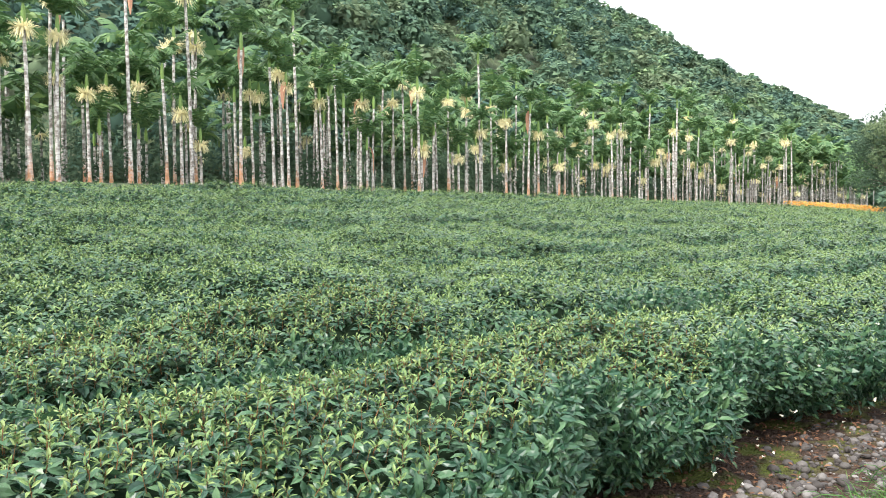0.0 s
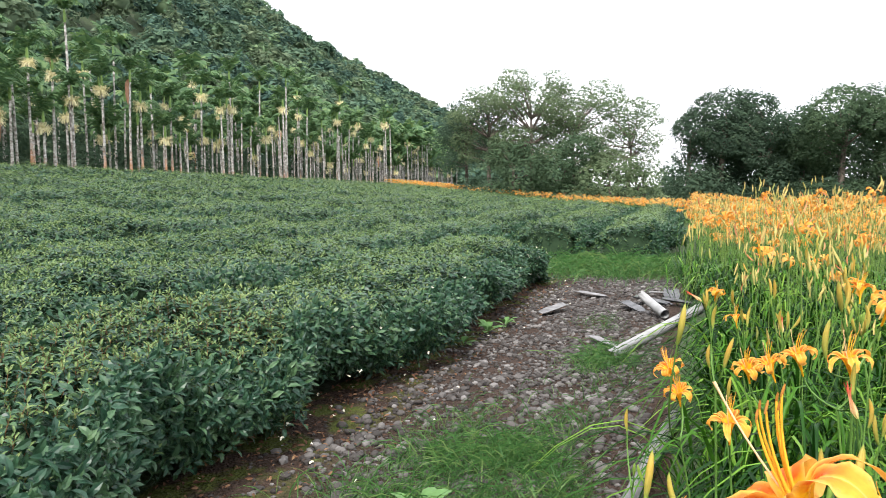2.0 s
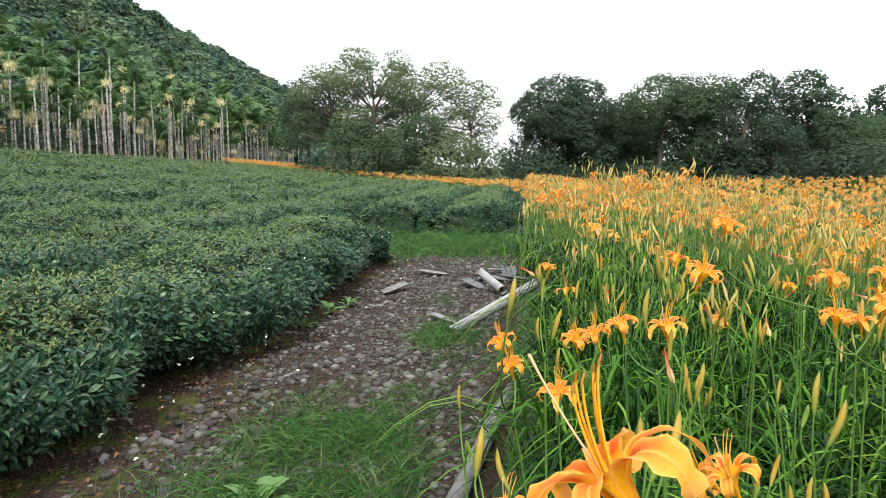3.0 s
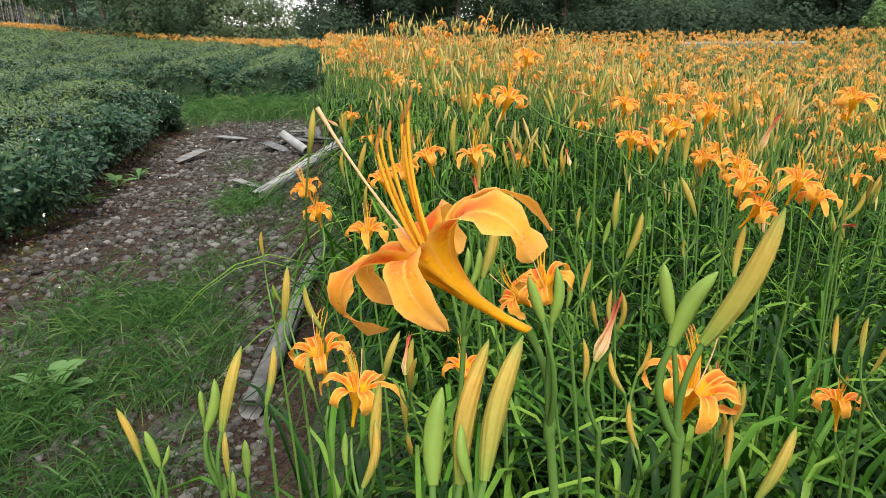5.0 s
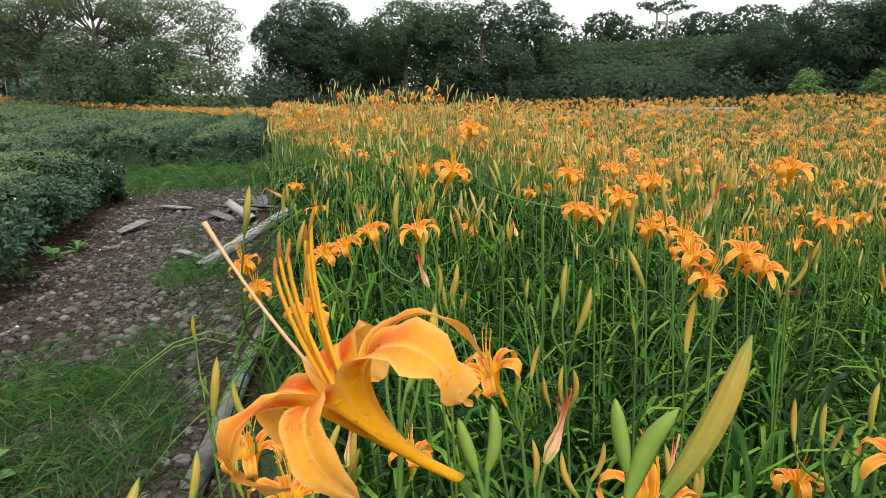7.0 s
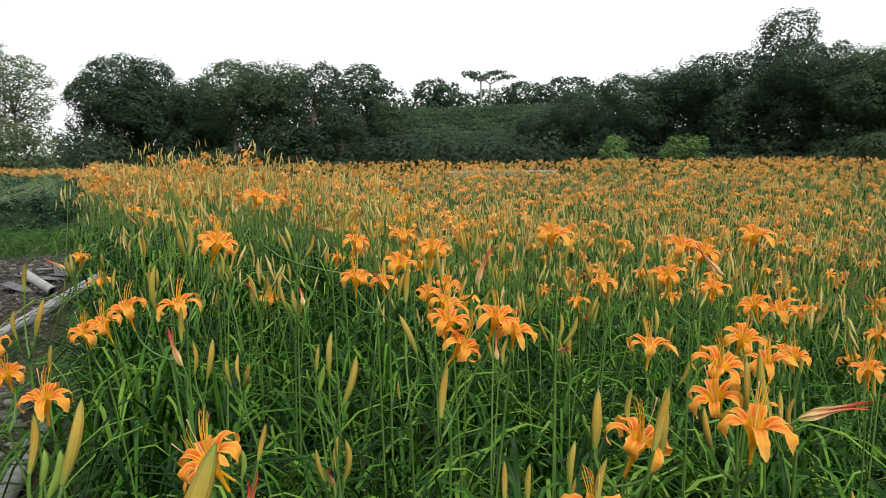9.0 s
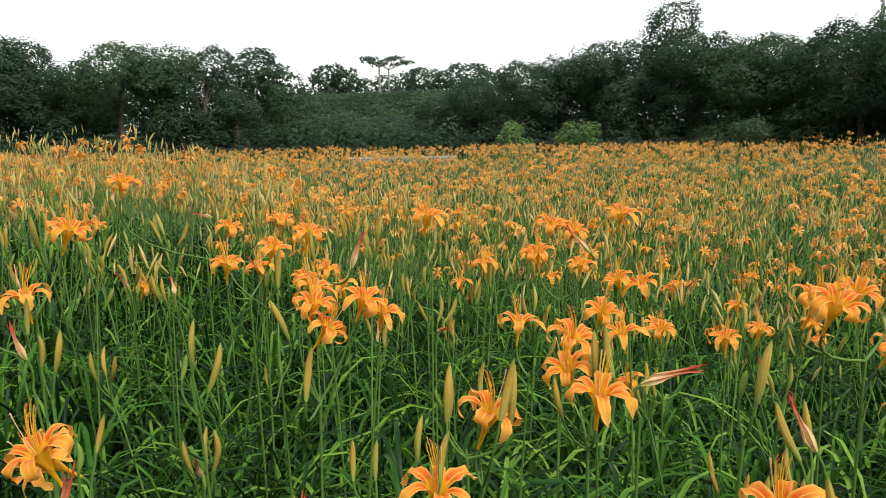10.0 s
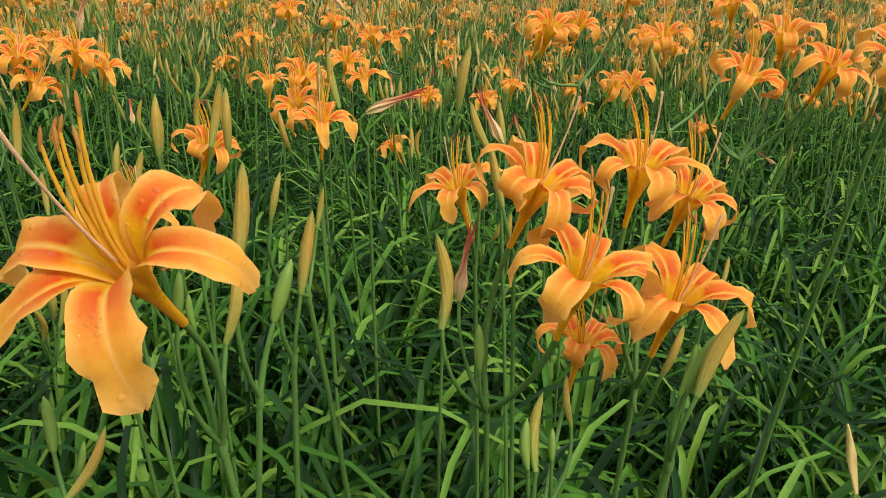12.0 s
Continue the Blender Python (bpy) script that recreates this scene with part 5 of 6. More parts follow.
def blob_leaves(lumps, size, cover, r):
    """Leaf sprays over the outside of a set of lumps (x, y, z, rx, ry, rz)."""
    pos, outs = [], []
    centre, half = np.array([l[:3] for l in lumps]), np.array([l[3:] for l in lumps])
    for q, (x, y, z, rx, ry, rz) in enumerate(lumps):
        area = 4 * np.pi * ((rx * ry) ** 1.6 / 3 + (rx * rz) ** 1.6 / 3 + (ry * rz) ** 1.6 / 3) ** (1 / 1.6)
        n = int(area * cover / (size * size * 0.4))
        d = unit(r.normal(0, 1, (n, 3)))
        k = 1 + 0.16 * np.sin(d[:, 0] * 7 + x) * np.sin(d[:, 1] * 6 + y) + 0.14 * np.sin(d[:, 2] * 9 + z * 3 + d[:, 0] * 4)
        P = np.array((x, y, z)) + d * (k * (1 - 0.3 * r.random(n) ** 2))[:, None] * np.array((rx, ry, rz))
        deep = (((P[:, None] - centre[None]) / half[None]) ** 2).sum(-1)
        deep[:, q] = 9
        keep = deep.min(1) > 0.6
        pos.append(P[keep])
        outs.append(d[keep])
    P = np.concatenate(pos)
    return scatter(TUFT, P, facing(np.concatenate(outs), r), size * r.uniform(0.6, 1.4, len(P)))[:2]


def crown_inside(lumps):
    """Solid lumps added inside a crown, with its inner shade in their dark colour."""
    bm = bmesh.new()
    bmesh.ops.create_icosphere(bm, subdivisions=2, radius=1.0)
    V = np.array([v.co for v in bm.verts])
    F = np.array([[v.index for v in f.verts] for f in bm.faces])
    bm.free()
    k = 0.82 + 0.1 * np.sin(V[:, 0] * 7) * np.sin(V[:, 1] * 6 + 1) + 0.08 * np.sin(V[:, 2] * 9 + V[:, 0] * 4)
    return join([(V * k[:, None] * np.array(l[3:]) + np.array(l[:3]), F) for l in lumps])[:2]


TUFT = (np.array([(-0.38, 0, 0), (0.42, 0.15, 0.06), (0.02, 1.0, -0.02)]), np.array([(0, 1, 2)]))


def limb_path(a, b, r, sag=0.15, n=6):
    a, b = np.asarray(a, float), np.asarray(b, float)
    mid = (a + b) / 2 + r.normal(0, sag, 3) * np.linalg.norm(b - a) * 0.5
    return curve3(a, mid, b, n)


def tree(x, y, height, width, look_of="tree_dark", seed=0, lumps=9, bole=0.28, size=0.42, cover=1.5, bark="bark", label="dense dark green broadleaf tree at the field's edge", low=True, flat=1.0, airy=False):
    r = np.random.default_rng(3000 + seed)
    z0 = float(ground_z(x, y)) - 0.1
    th = thing("tree", (x, y, z0), label, "tree", "trees round the field")
    H, W = height, width / 2
    L = []
    for q in range(lumps):
        a = r.uniform(0, 6.28)
        k = (q + 0.5) / lumps
        zc = H * (bole + (0.93 - bole) * k ** 0.8)
        reach = W * (0.85 if airy else 0.62) * math.sqrt(max(1 - ((k - 0.4) / 0.75) ** 2, 0.05)) * r.uniform(0.55, 1.1)
        s = W * (r.uniform(0.2, 0.36) if airy else r.uniform(0.38, 0.6))
        L.append((reach * math.cos(a), reach * math.sin(a), min(zc, H - s * 0.75 * flat), s, s, s * 0.78 * flat))
    for x1, y1, z1, s, _, h1 in list(L):
        for q in range(2 if airy else 5):
            d = unit(r.normal(0, 1, 3) + (0, 0, 0.3))
            k = r.uniform(0.3, 0.5)
            L.append((x1 + d[0] * s * 0.9, y1 + d[1] * s * 0.9, z1 + d[2] * h1 * 0.9, s * k, s * k, h1 * k))
    if low:
        for q in range(4):
            a = r.uniform(0, 6.28)
            s = W * 0.5
            L.append((W * 0.6 * math.cos(a), W * 0.6 * math.sin(a), s * 0.55, s, s, s * 0.7))
    bits = [tube(limb_path((0, 0, 0), (r.normal(0, 0.04) * H, r.normal(0, 0.04) * H, H * 0.62), r, 0.12, 7), np.linspace(0.035, 0.014, 7) * (0.6 if airy else 1) * H, 8)]
    top = bits[0][0].reshape(7, 8, 3).mean(1)
    for l in L[:lumps]:
        s = top[min(2 + int(l[2] / H * 5), 6)] if l[2] > H * 0.3 else top[1]
        bits.append(tube(limb_path(s, np.array(l[:3]), r), np.linspace(0.013, 0.003, 6) * (0.5 if airy else 1) * H, 5))
    part("trunk", mesh_np("trunk", *join(bits)[:2], M[bark]), th)
    crown = part("crown", mesh_np("crown", *blob_leaves(L, size, cover, r), M[look_of], smooth=False), th)
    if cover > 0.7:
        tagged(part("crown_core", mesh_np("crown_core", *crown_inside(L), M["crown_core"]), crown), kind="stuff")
    return th


def polar(az, d):
    return 1.7 + d * math.sin(radians(az)), 0.9 + d * math.cos(radians(az))


TREES = [
    # azimuth, distance, height, width, look, lumps, cover
    (26.8, 56, 7.6, 6.0, "tree_dark", 10, 0.65), (28.6, 53, 8.6, 6.2, "tree_olive", 10, 0.5), (31.8, 51, 9.3, 6.5, "tree_olive", 11, 0.42), (35.2, 52, 8.8, 6.8, "tree_olive", 11, 0.42),
    (38.4, 50, 7.6, 5.2, "tree_olive", 8, 0.4), (30.3, 49, 4.2, 5.0, "tree_mid", 7, 1.2), (34.2, 48, 4.6, 5.5, "tree_mid", 8, 1.2), (37.6, 47, 3.6, 4.5, "tree_olive", 7, 1.0), (39.6, 47, 3.0, 3.6, "tree_olive", 6, 1.0),
    (43.0, 66, 8.2, 5.5, "tree_dark", 9, 1.0), (45.4, 66, 9.4, 6.5, "tree_dark", 10, 1.5), (48.2, 65, 9.7, 6.5, "tree_dark", 10, 1.5), (50.5, 66, 7.4, 6.0, "tree_mid", 9, 1.2), (53.0, 64, 9.3, 7.5, "tree_mid", 11, 1.5),
    (56.2, 64, 9.6, 7.0, "tree_mid", 11, 1.3), (58.6, 63, 9.0, 6.0, "tree_dark", 9, 1.5), (62.6, 68, 9.4, 6.6, "tree_dark", 10, 1.6), (60.6, 62, 6.0, 5.0, "tree_dark", 8, 1.5), (64.6, 66, 6.0, 5.0, "tree_mid", 8, 1.4), (66.5, 66, 4.0, 4.5, "tree_mid", 7, 1.4),
    (69.5, 68, 3.8, 6.0, "tree_mid", 8, 1.4), (73.0, 69, 3.6, 6.5, "tree_dark", 8, 1.4), (76.2, 66, 5.4, 6.5, "tree_dark", 9, 1.5), (79.0, 64, 6.6, 6.5, "tree_dark", 9, 1.5), (82.2, 62, 7.6, 7.0, "tree_dark", 10, 1.5), (85.2, 61, 8.0, 7.0, "tree_dark", 10, 1.5),
    (88.4, 60, 8.6, 7.0, "tree_dark", 10, 1.5), (91.8, 60, 11.4, 5.6, "tree_dark", 10, 1.1), (94.6, 58, 8.8, 7.0, "tree_dark", 10, 1.6), (98.0, 56, 7.8, 7.5, "tree_mid", 11, 1.5), (101.5, 54, 6.9, 7.5, "tree_mid", 11, 1.3), (105.0, 52, 6.7, 8.0, "tree_dark", 11, 1.3),
    (109.0, 50, 6.5, 8.0, "tree_mid", 11, 1.4), (113.0, 48, 6.4, 8.0, "tree_mid", 11, 1.4), (117.5, 47, 6.6, 8.0, "tree_dark", 11, 1.4), (122.0, 46, 6.6, 8.0, "tree_mid", 11, 1.4),
    (46.8, 73, 8.8, 7, "tree_dark", 9, 1.4), (51.4, 73, 8.6, 7, "tree_dark", 9, 1.4), (55.0, 72, 8.8, 7, "tree_dark", 9, 1.4), (60.4, 73, 7.6, 6, "tree_dark", 9, 1.4), (86.6, 70, 7.6, 8, "tree_dark", 9, 1.4), (90.2, 68, 8.2, 8, "tree_dark", 9, 1.4), (94.0, 68, 8.6, 8, "tree_dark", 9, 1.4), (97.0, 66, 7.6, 8, "tree_dark", 9, 1.4), (103.0, 62, 6.6, 8, "tree_dark", 9, 1.4), (108.0, 60, 6.6, 8, "tree_dark", 9, 1.4),
    (86.4, 55, 2.7, 3.2, "tree_bright", 6, 1.3), (81.3, 55, 2.8, 3.2, "tree_bright", 6, 1.3), (97.6, 47, 2.5, 2.6, "tree_mid", 6, 1.4),
    (66.6, 112, 6.4, 8.0, "tree_dark", 9, 1.3), (69.0, 112, 4.8, 7.0, "tree_dark", 8, 1.2), (75.0, 112, 5.0, 8.0, "tree_dark", 9, 1.2), (77.6, 110, 5.4, 8.0, "tree_dark", 9, 1.2), (80.2, 106, 5.4, 8.0, "tree_dark", 9, 1.2), (83.0, 100, 6.4, 8.0, "tree_dark", 9, 1.2), (72.6, 114, 4.6, 8.0, "tree_dark", 8, 1.1),
]
for i, (az, d, h, w, kind, lumps, cover) in enumerate(TREES):
    x, y = polar(az, d)
    airy = cover < 0.7
    words = {"tree_dark": "dense dark green broadleaf tree at the field's edge", "tree_olive": "olive green broadleaf tree with an open crown" if airy else "olive green leafy tree at the field's edge", "tree_mid": "green leafy tree at the field's edge", "tree_bright": "light green bush at the foot of the woods"}[kind]
    tree(x, y, h, w, kind, i, lumps * 4 if airy else lumps, 0.3 if h > 5 else 0.12, (0.12 if airy else 0.17 if d < 66.5 else 0.3) if d < 90 else 0.45, 0.3 if airy else cover * 0.42, "bark", words, low=not airy, flat=0.72 if airy else 1.0, airy=airy)


def build_terraces():
    """Contour rows of tea on the far hillside, one mesh a row."""
    r = np.random.default_rng(55)
    for k in range(13):
        x0 = 72 + k * 1.75
        yy = np.arange(14, 50, 0.6)
        xx = x0 + 1.2 * np.sin(yy / 9.0) + 0.012 * (yy - 30) ** 2
        bits = []
        m = len(yy) * 40
        i = r.integers(0, len(yy), m)
        P = np.stack((xx[i] + r.normal(0, 0.33, m), yy[i] + r.uniform(-0.4, 0.4, m), 0 * i), -1)
        P[:, 2] = ground_z(P[:, 0], P[:, 1]) + r.uniform(0.1, 0.75, m)
        bits.append(scatter(TUFT, P, turned(unit(r.normal(0, 1, (m, 3))), r.normal(0, 0.6, m)), r.uniform(0.25, 0.5, m))[:2])
        ob = new("terrace_hedge", mesh_np("terrace_hedge", *join(bits)[:2], M["tree_mid"], smooth=False))
        tagged(ob, "distant tea hedge following the hillside contour", "tea hedge", "terraced tea rows")


build_terraces()


def umbrella_tree(az, d, h):
    x, y = polar(az, d)
    z = float(ground_z(x, y))
    r = np.random.default_rng(8)
    th = thing("tree", (x, y, z - 0.1), "slender pale-trunked tree with a flat spreading crown", "tree", "trees round the field")
    bits = [tube([(0, 0, 0), (0.1, 0, h * 0.5), (0, 0, h * 0.85)], [0.16, 0.13, 0.09], 6)]
    L = []
    for q in range(6):
        a = q * 1.05 + r.uniform(-0.3, 0.3)
        e = np.array((math.cos(a) * r.uniform(1.2, 2.9), math.sin(a) * r.uniform(1.2, 2.9), h * r.uniform(0.93, 1.0)))
        bits.append(tube(limb_path((0, 0, h * 0.8), e, r), np.linspace(0.07, 0.02, 6), 4))
        L.append((*e, 1.0, 1.0, 0.16))
    part("trunk", mesh_np("trunk", *join(bits)[:2], M["bark_pale"]), th)
    part("crown", mesh_np("crown", *blob_leaves(L, 0.3, 0.35, r), M["tree_dark"], smooth=False), th)


umbrella_tree(71.2, 98, 5.4)
umbrella_tree(71.9, 100, 5.0)


def build_lane():
    a, n = np.radians(np.linspace(68.8, 77.0, 12)), 12
    V = []
    for d, h in ((54.0, 0.3), (57.5, 0.36)):
        x, y = 1.7 + d * np.sin(a), 0.9 + d * np.cos(a)
        V.append(np.stack((x, y, ground_z(x, y) + h), -1))
    V.append(V[0] - (0, 0, 0.8))
    V.append(V[1] - (0, 0, 0.8))
    V = np.concatenate(V)
    i = np.arange(n - 1)
    top = np.stack((i, i + 1, i + n + 1, i + n), -1)
    front = np.stack((i + 2 * n, i + 2 * n + 1, i + 1, i), -1)
    tagged(new("road", mesh_np("road", V, np.concatenate((top, front)), M["lane"], smooth=False)), "pale concrete lane on a low bank behind the field", "road", kind="structure")


build_lane()
px, py = polar(105.6, 57)
post = new("utility_pole", mesh_np("utility_pole", *tube([(0, 0, -0.3), (0, 0, 5), (0, 0, 10.5)], [0.13, 0.11, 0.09], 10)[:2], M["post"]))
post.location = (px, py, float(ground_z(px, py)))
tagged(post, "pale grey concrete utility pole among the trees", "utility pole")


# ---- areca palms ----
def frond(length, droop, r, pairs=20):
    """A feather leaf: a bowed stalk with two rows of leaflets."""
    n = pairs + 2
    P = curve3((0, 0, 0), (0, length * 0.22, length * 0.85), (0, length * (0.8 + 0.1 * droop), length * (0.72 - 0.95 * droop)), n)
    d = unit(np.gradient(P, axis=0))
    bits = []
    for j in range(2, n):
        for s in (-1, 1):
            L = length * 0.4 * math.sin(0.45 + 2.5 * j / n)
            tip = P[j] + np.array((s * L * 0.62, 0, 0)) + d[j] * L * 0.5 - np.array((0, 0, L * r.uniform(0.25, 0.75)))
            w = d[j] * length * 0.95 / pairs
            bits.append((np.array((P[j] - w * 0.6, P[j] + w * 0.6, tip + w * 0.35, tip - w * 0.35)), np.array([(0, 1, 2, 3)])))
    bits.append(strip(P, np.linspace(0.025, 0.008, n), (0, 0, 1), 0.0, 2)[:2])
    return join(bits)[:2]


def palm_parts(seed, H, pairs=20):
    r = np.random.default_rng(5000 + seed)
    k = np.linspace(0, 1, 9)
    lean = r.normal(0, 0.012, 2)
    P = np.stack((lean[0] * H * k ** 2, lean[1] * H * k ** 2, k * H), -1)
    trunk = tube(P, 0.07 - 0.02 * k + 0.025 * (k < 0.05), 7)
    top = P[-1]
    shaft = tube(top + np.array(((0, 0, -0.05), (0, 0, 0.2), (0, 0, 0.45), (0, 0, 0.6))), [0.058, 0.075, 0.06, 0.03], 7)
    fr = []
    n = r.integers(7, 11)
    for q in range(n):
        f = frond(r.uniform(0.95, 1.4) * (1 if pairs > 10 else 1.4), r.uniform(-0.45, 0.7), r, pairs)
        fr.append((spin(f, q * 360 / n + r.uniform(-15, 15))[0] + top + (0, 0, 0.48), f[1]))
    bl = []
    for q in range(210 if pairs > 10 else 60):
        yaw, fall = r.uniform(0, 6.28), r.uniform(-0.25, 1.0)
        run = r.uniform(0.25, 0.52) * (1 - 0.3 * abs(fall - 0.2))
        tip = np.array((run * math.cos(yaw), run * math.sin(yaw), 0.18 - 0.5 * fall))
        bl.append(strip(curve3((0, 0, 0), tip * (0.8, 0.8, 0) + (0, 0, 0.14), tip, 3) + top + (0, 0, -0.2), np.array((0.008, 0.014, 0.013)) * (1 if pairs > 10 else 2), (0, 0, 1), 0.0, 2))
    # a shed leaf base: a broad folded sheath that hangs by its rim
    yaw = r.uniform(0, 6.28)
    d = np.array((math.cos(yaw), math.sin(yaw), 0))
    hang = curve3(top + d * 0.06 + (0, 0, 0.1), top + d * 0.34 + (0, 0, 0.0), top + d * r.uniform(0.25, 0.4) - (0, 0, r.uniform(0.8, 1.3)), 8)
    dead = strip(hang, np.array((0.05, 0.09, 0.12, 0.13, 0.12, 0.1, 0.07, 0.015)), (d[0], d[1], 0.2), 0.5, 3)
    return [trunk[:2], shaft[:2], join(fr)[:2], join(bl)[:2], dead[:2]]


PALM_LOOK = (("palm_trunk", "palm_trunk"), ("palm_shaft", "palm_shaft"), ("palm_fronds", "palm_frond"), ("palm_bloom", "palm_bloom"), ("palm_dead_frond", "dead_frond"))
HEIGHTS = (5.0, 4.2, 6.0, 3.6, 4.7, 7.0, 2.9, 2.0)


PALMS = [[mesh_np(name, *arrays, M[mat], smooth=i < 2) for i, ((name, mat), arrays) in enumerate(zip(PALM_LOOK, palm_parts(k, h)))] for k, h in enumerate(HEIGHTS)]
PALMS_FAR = [palm_parts(k + 20, h, 8) for k, h in enumerate(HEIGHTS)]


def palm(x, y, kind, bloom, dead, yaw, sc):
    th = thing("areca_palm", (x, y, float(ground_z(x, y)) - 0.05), "slender areca palm with pale ringed trunk" + (" and cream flower spray" if bloom else ""), "palm tree", "areca palms beyond the tea")
    th.rotation_euler, th.scale = (0, 0, yaw), (sc, sc, sc)
    p = PALMS[kind]
    part("trunk", p[0], th)
    part("crownshaft", p[1], th)
    part("crown", p[2], th)
    if bloom:
        part("flower_spray", p[3], th, "cream-yellow hanging flower spray")
    if dead:
        part("dead_frond", p[4], th, "pinkish-brown shed leaf base hanging from the trunk")


def build_palms():
    r = np.random.default_rng(88)
    rest = {0: [], 2: [], 3: []}
    made = 0
    for row in range(8):
        u = 27.6 + row * 1.8
        for v in np.arange(-3 - row, 116 + row * 2, 1.15 + 0.1 * row):
            if r.random() < 0.2:
                continue
            x, y = plan(u + r.normal(0, 0.5) + 0.0016 * max(v - 45, 0) ** 2, v + r.normal(0, 0.4))
            kind = int(r.choice((0, 1, 2, 3, 4, 5, 6, 7), p=(0.14, 0.13, 0.12, 0.13, 0.13, 0.06, 0.14, 0.15)))
            bloom, yaw, sc = r.random() < (0.6 if row < 4 else 0.35), r.uniform(0, 6.28), r.uniform(0.92, 1.12)
            if row < 4 and v < 78 and made < 300:
                palm(x, y, kind, bloom, r.random() < 0.15, yaw, sc)
                made += 1
                continue
            c, q = math.cos(yaw) * sc, math.sin(yaw) * sc
            turn = np.array(((c, -q, 0), (q, c, 0), (0, 0, sc)))
            for k in ((0, 2, 3) if bloom else (0, 2)):
                V, F = PALMS_FAR[kind][k]
                rest[k].append((V @ turn.T + (x, y, float(ground_z(x, y)) - 0.05), F))
    for k, name, label in ((0, "palm_stems", "pale trunks of the areca palms further back"), (2, "palm_crowns", "green feather crowns of the areca palms further back"), (3, "palm_blooms", "cream flower sprays of the areca palms further back")):
        stuff(name, mesh_np(name, *join(rest[k])[:2], M[PALM_LOOK[k][1]], smooth=False), None, label, "palm trees")


build_palms()


# ---- wooded mountain ----
def build_forest():
    r = np.random.default_rng(99)
    n = 5200
    u = 46 + 106 * r.random(n) ** 0.85
    v = -70 + 640 * r.random(n) ** 1.15
    x, y = plan(u, v)
    az = np.degrees(np.arctan2(x - 1.5, y - 0.9))
    keep = (az > -37) & (az < 36)
    x, y = x[keep], y[keep]
    n = len(x)
    z = ground_z(x, y)
    far = np.hypot(x, y)
    big = r.uniform(1.5, 3.6, n) * np.where(r.random(n) < 0.14, 1.25, 1)
    tall = r.uniform(0.5, 1.15, n)
    kind = np.floor(np.clip(1.6 + 1.1 * wobble(x, y, 9, 5) + r.normal(0, 0.9, n), 0, 3.9)).astype(int)
    # each crown: a few lumps, with leaf sprays over them
    P, D, Z, K = [], [], [], []
    for lump in range(6):
        c = unit(r.normal(0, 1, (n, 3)) + (0, 0, 0.5)) * (0.0 if lump == 0 else 0.62)
        rad = big * (0.8 if lump == 0 else 0.45) * r.uniform(0.8, 1.2, n)
        mid = np.stack((x, y, z + big * tall), -1) + c * big[:, None] * (1, 1, 0.9)
        for q in range(70 if lump == 0 else 52):
            on = (far < 130) | (q % 2 == 0)
            m = on.sum()
            d = unit(r.normal(0, 1, (m, 3)) + (0, 0, 0.5))
            P.append(mid[on] + d * (rad[on] * r.uniform(0.75, 1.05, m))[:, None])
            D.append(d), Z.append((0.38 + 0.0019 * far[on]) * (big[on] / 2.4) ** 0.8 * r.uniform(0.7, 1.5, m)), K.append(kind[on])
    P, D, Z, K = np.concatenate(P), np.concatenate(D), np.concatenate(Z), np.concatenate(K)
    for k, (look_of, label) in enumerate((("forest_dark", "dark blue-green trees of the forest on the mountain slope"), ("forest", "dense green subtropical forest covering the mountain slope"), ("forest_olive", "olive green trees of the forest on the mountain slope"), ("forest_light", "light yellow-green trees of the forest on the mountain slope"))):
        on = K == k
        stuff("forest", mesh_np("forest", *scatter(TUFT, P[on], facing(D[on], r), Z[on])[:2], M[look_of], smooth=False), None, label, "forest")
    # solid lumps added inside the crowns, so gaps read as inner shade
    bm = bmesh.new()
    bmesh.ops.create_icosphere(bm, subdivisions=2, radius=1.0)
    T = (np.array([v.co for v in bm.verts]), np.array([[v.index for v in f.verts] for f in bm.faces]))
    bm.free()
    bump_in = 1 + 0.12 * np.sin(T[0][:, 0] * 6) * np.sin(T[0][:, 1] * 5 + 1)
    for k, look_of in enumerate(("forest_dark", "forest", "forest_olive", "forest_light")):
        on = kind == k
        stuff("forest_inside", mesh_np("forest_inside", *scatter((T[0] * bump_in[:, None], T[1]), np.stack((x, y, z + big * tall * 0.95), -1)[on], z_turned(np.tile((0.0, 0.0, 1.0), (on.sum(), 1)), r), big[on] * 0.4)[:2], M[look_of]), None, "shaded twigs and leaves inside the forest's crowns", "forest")


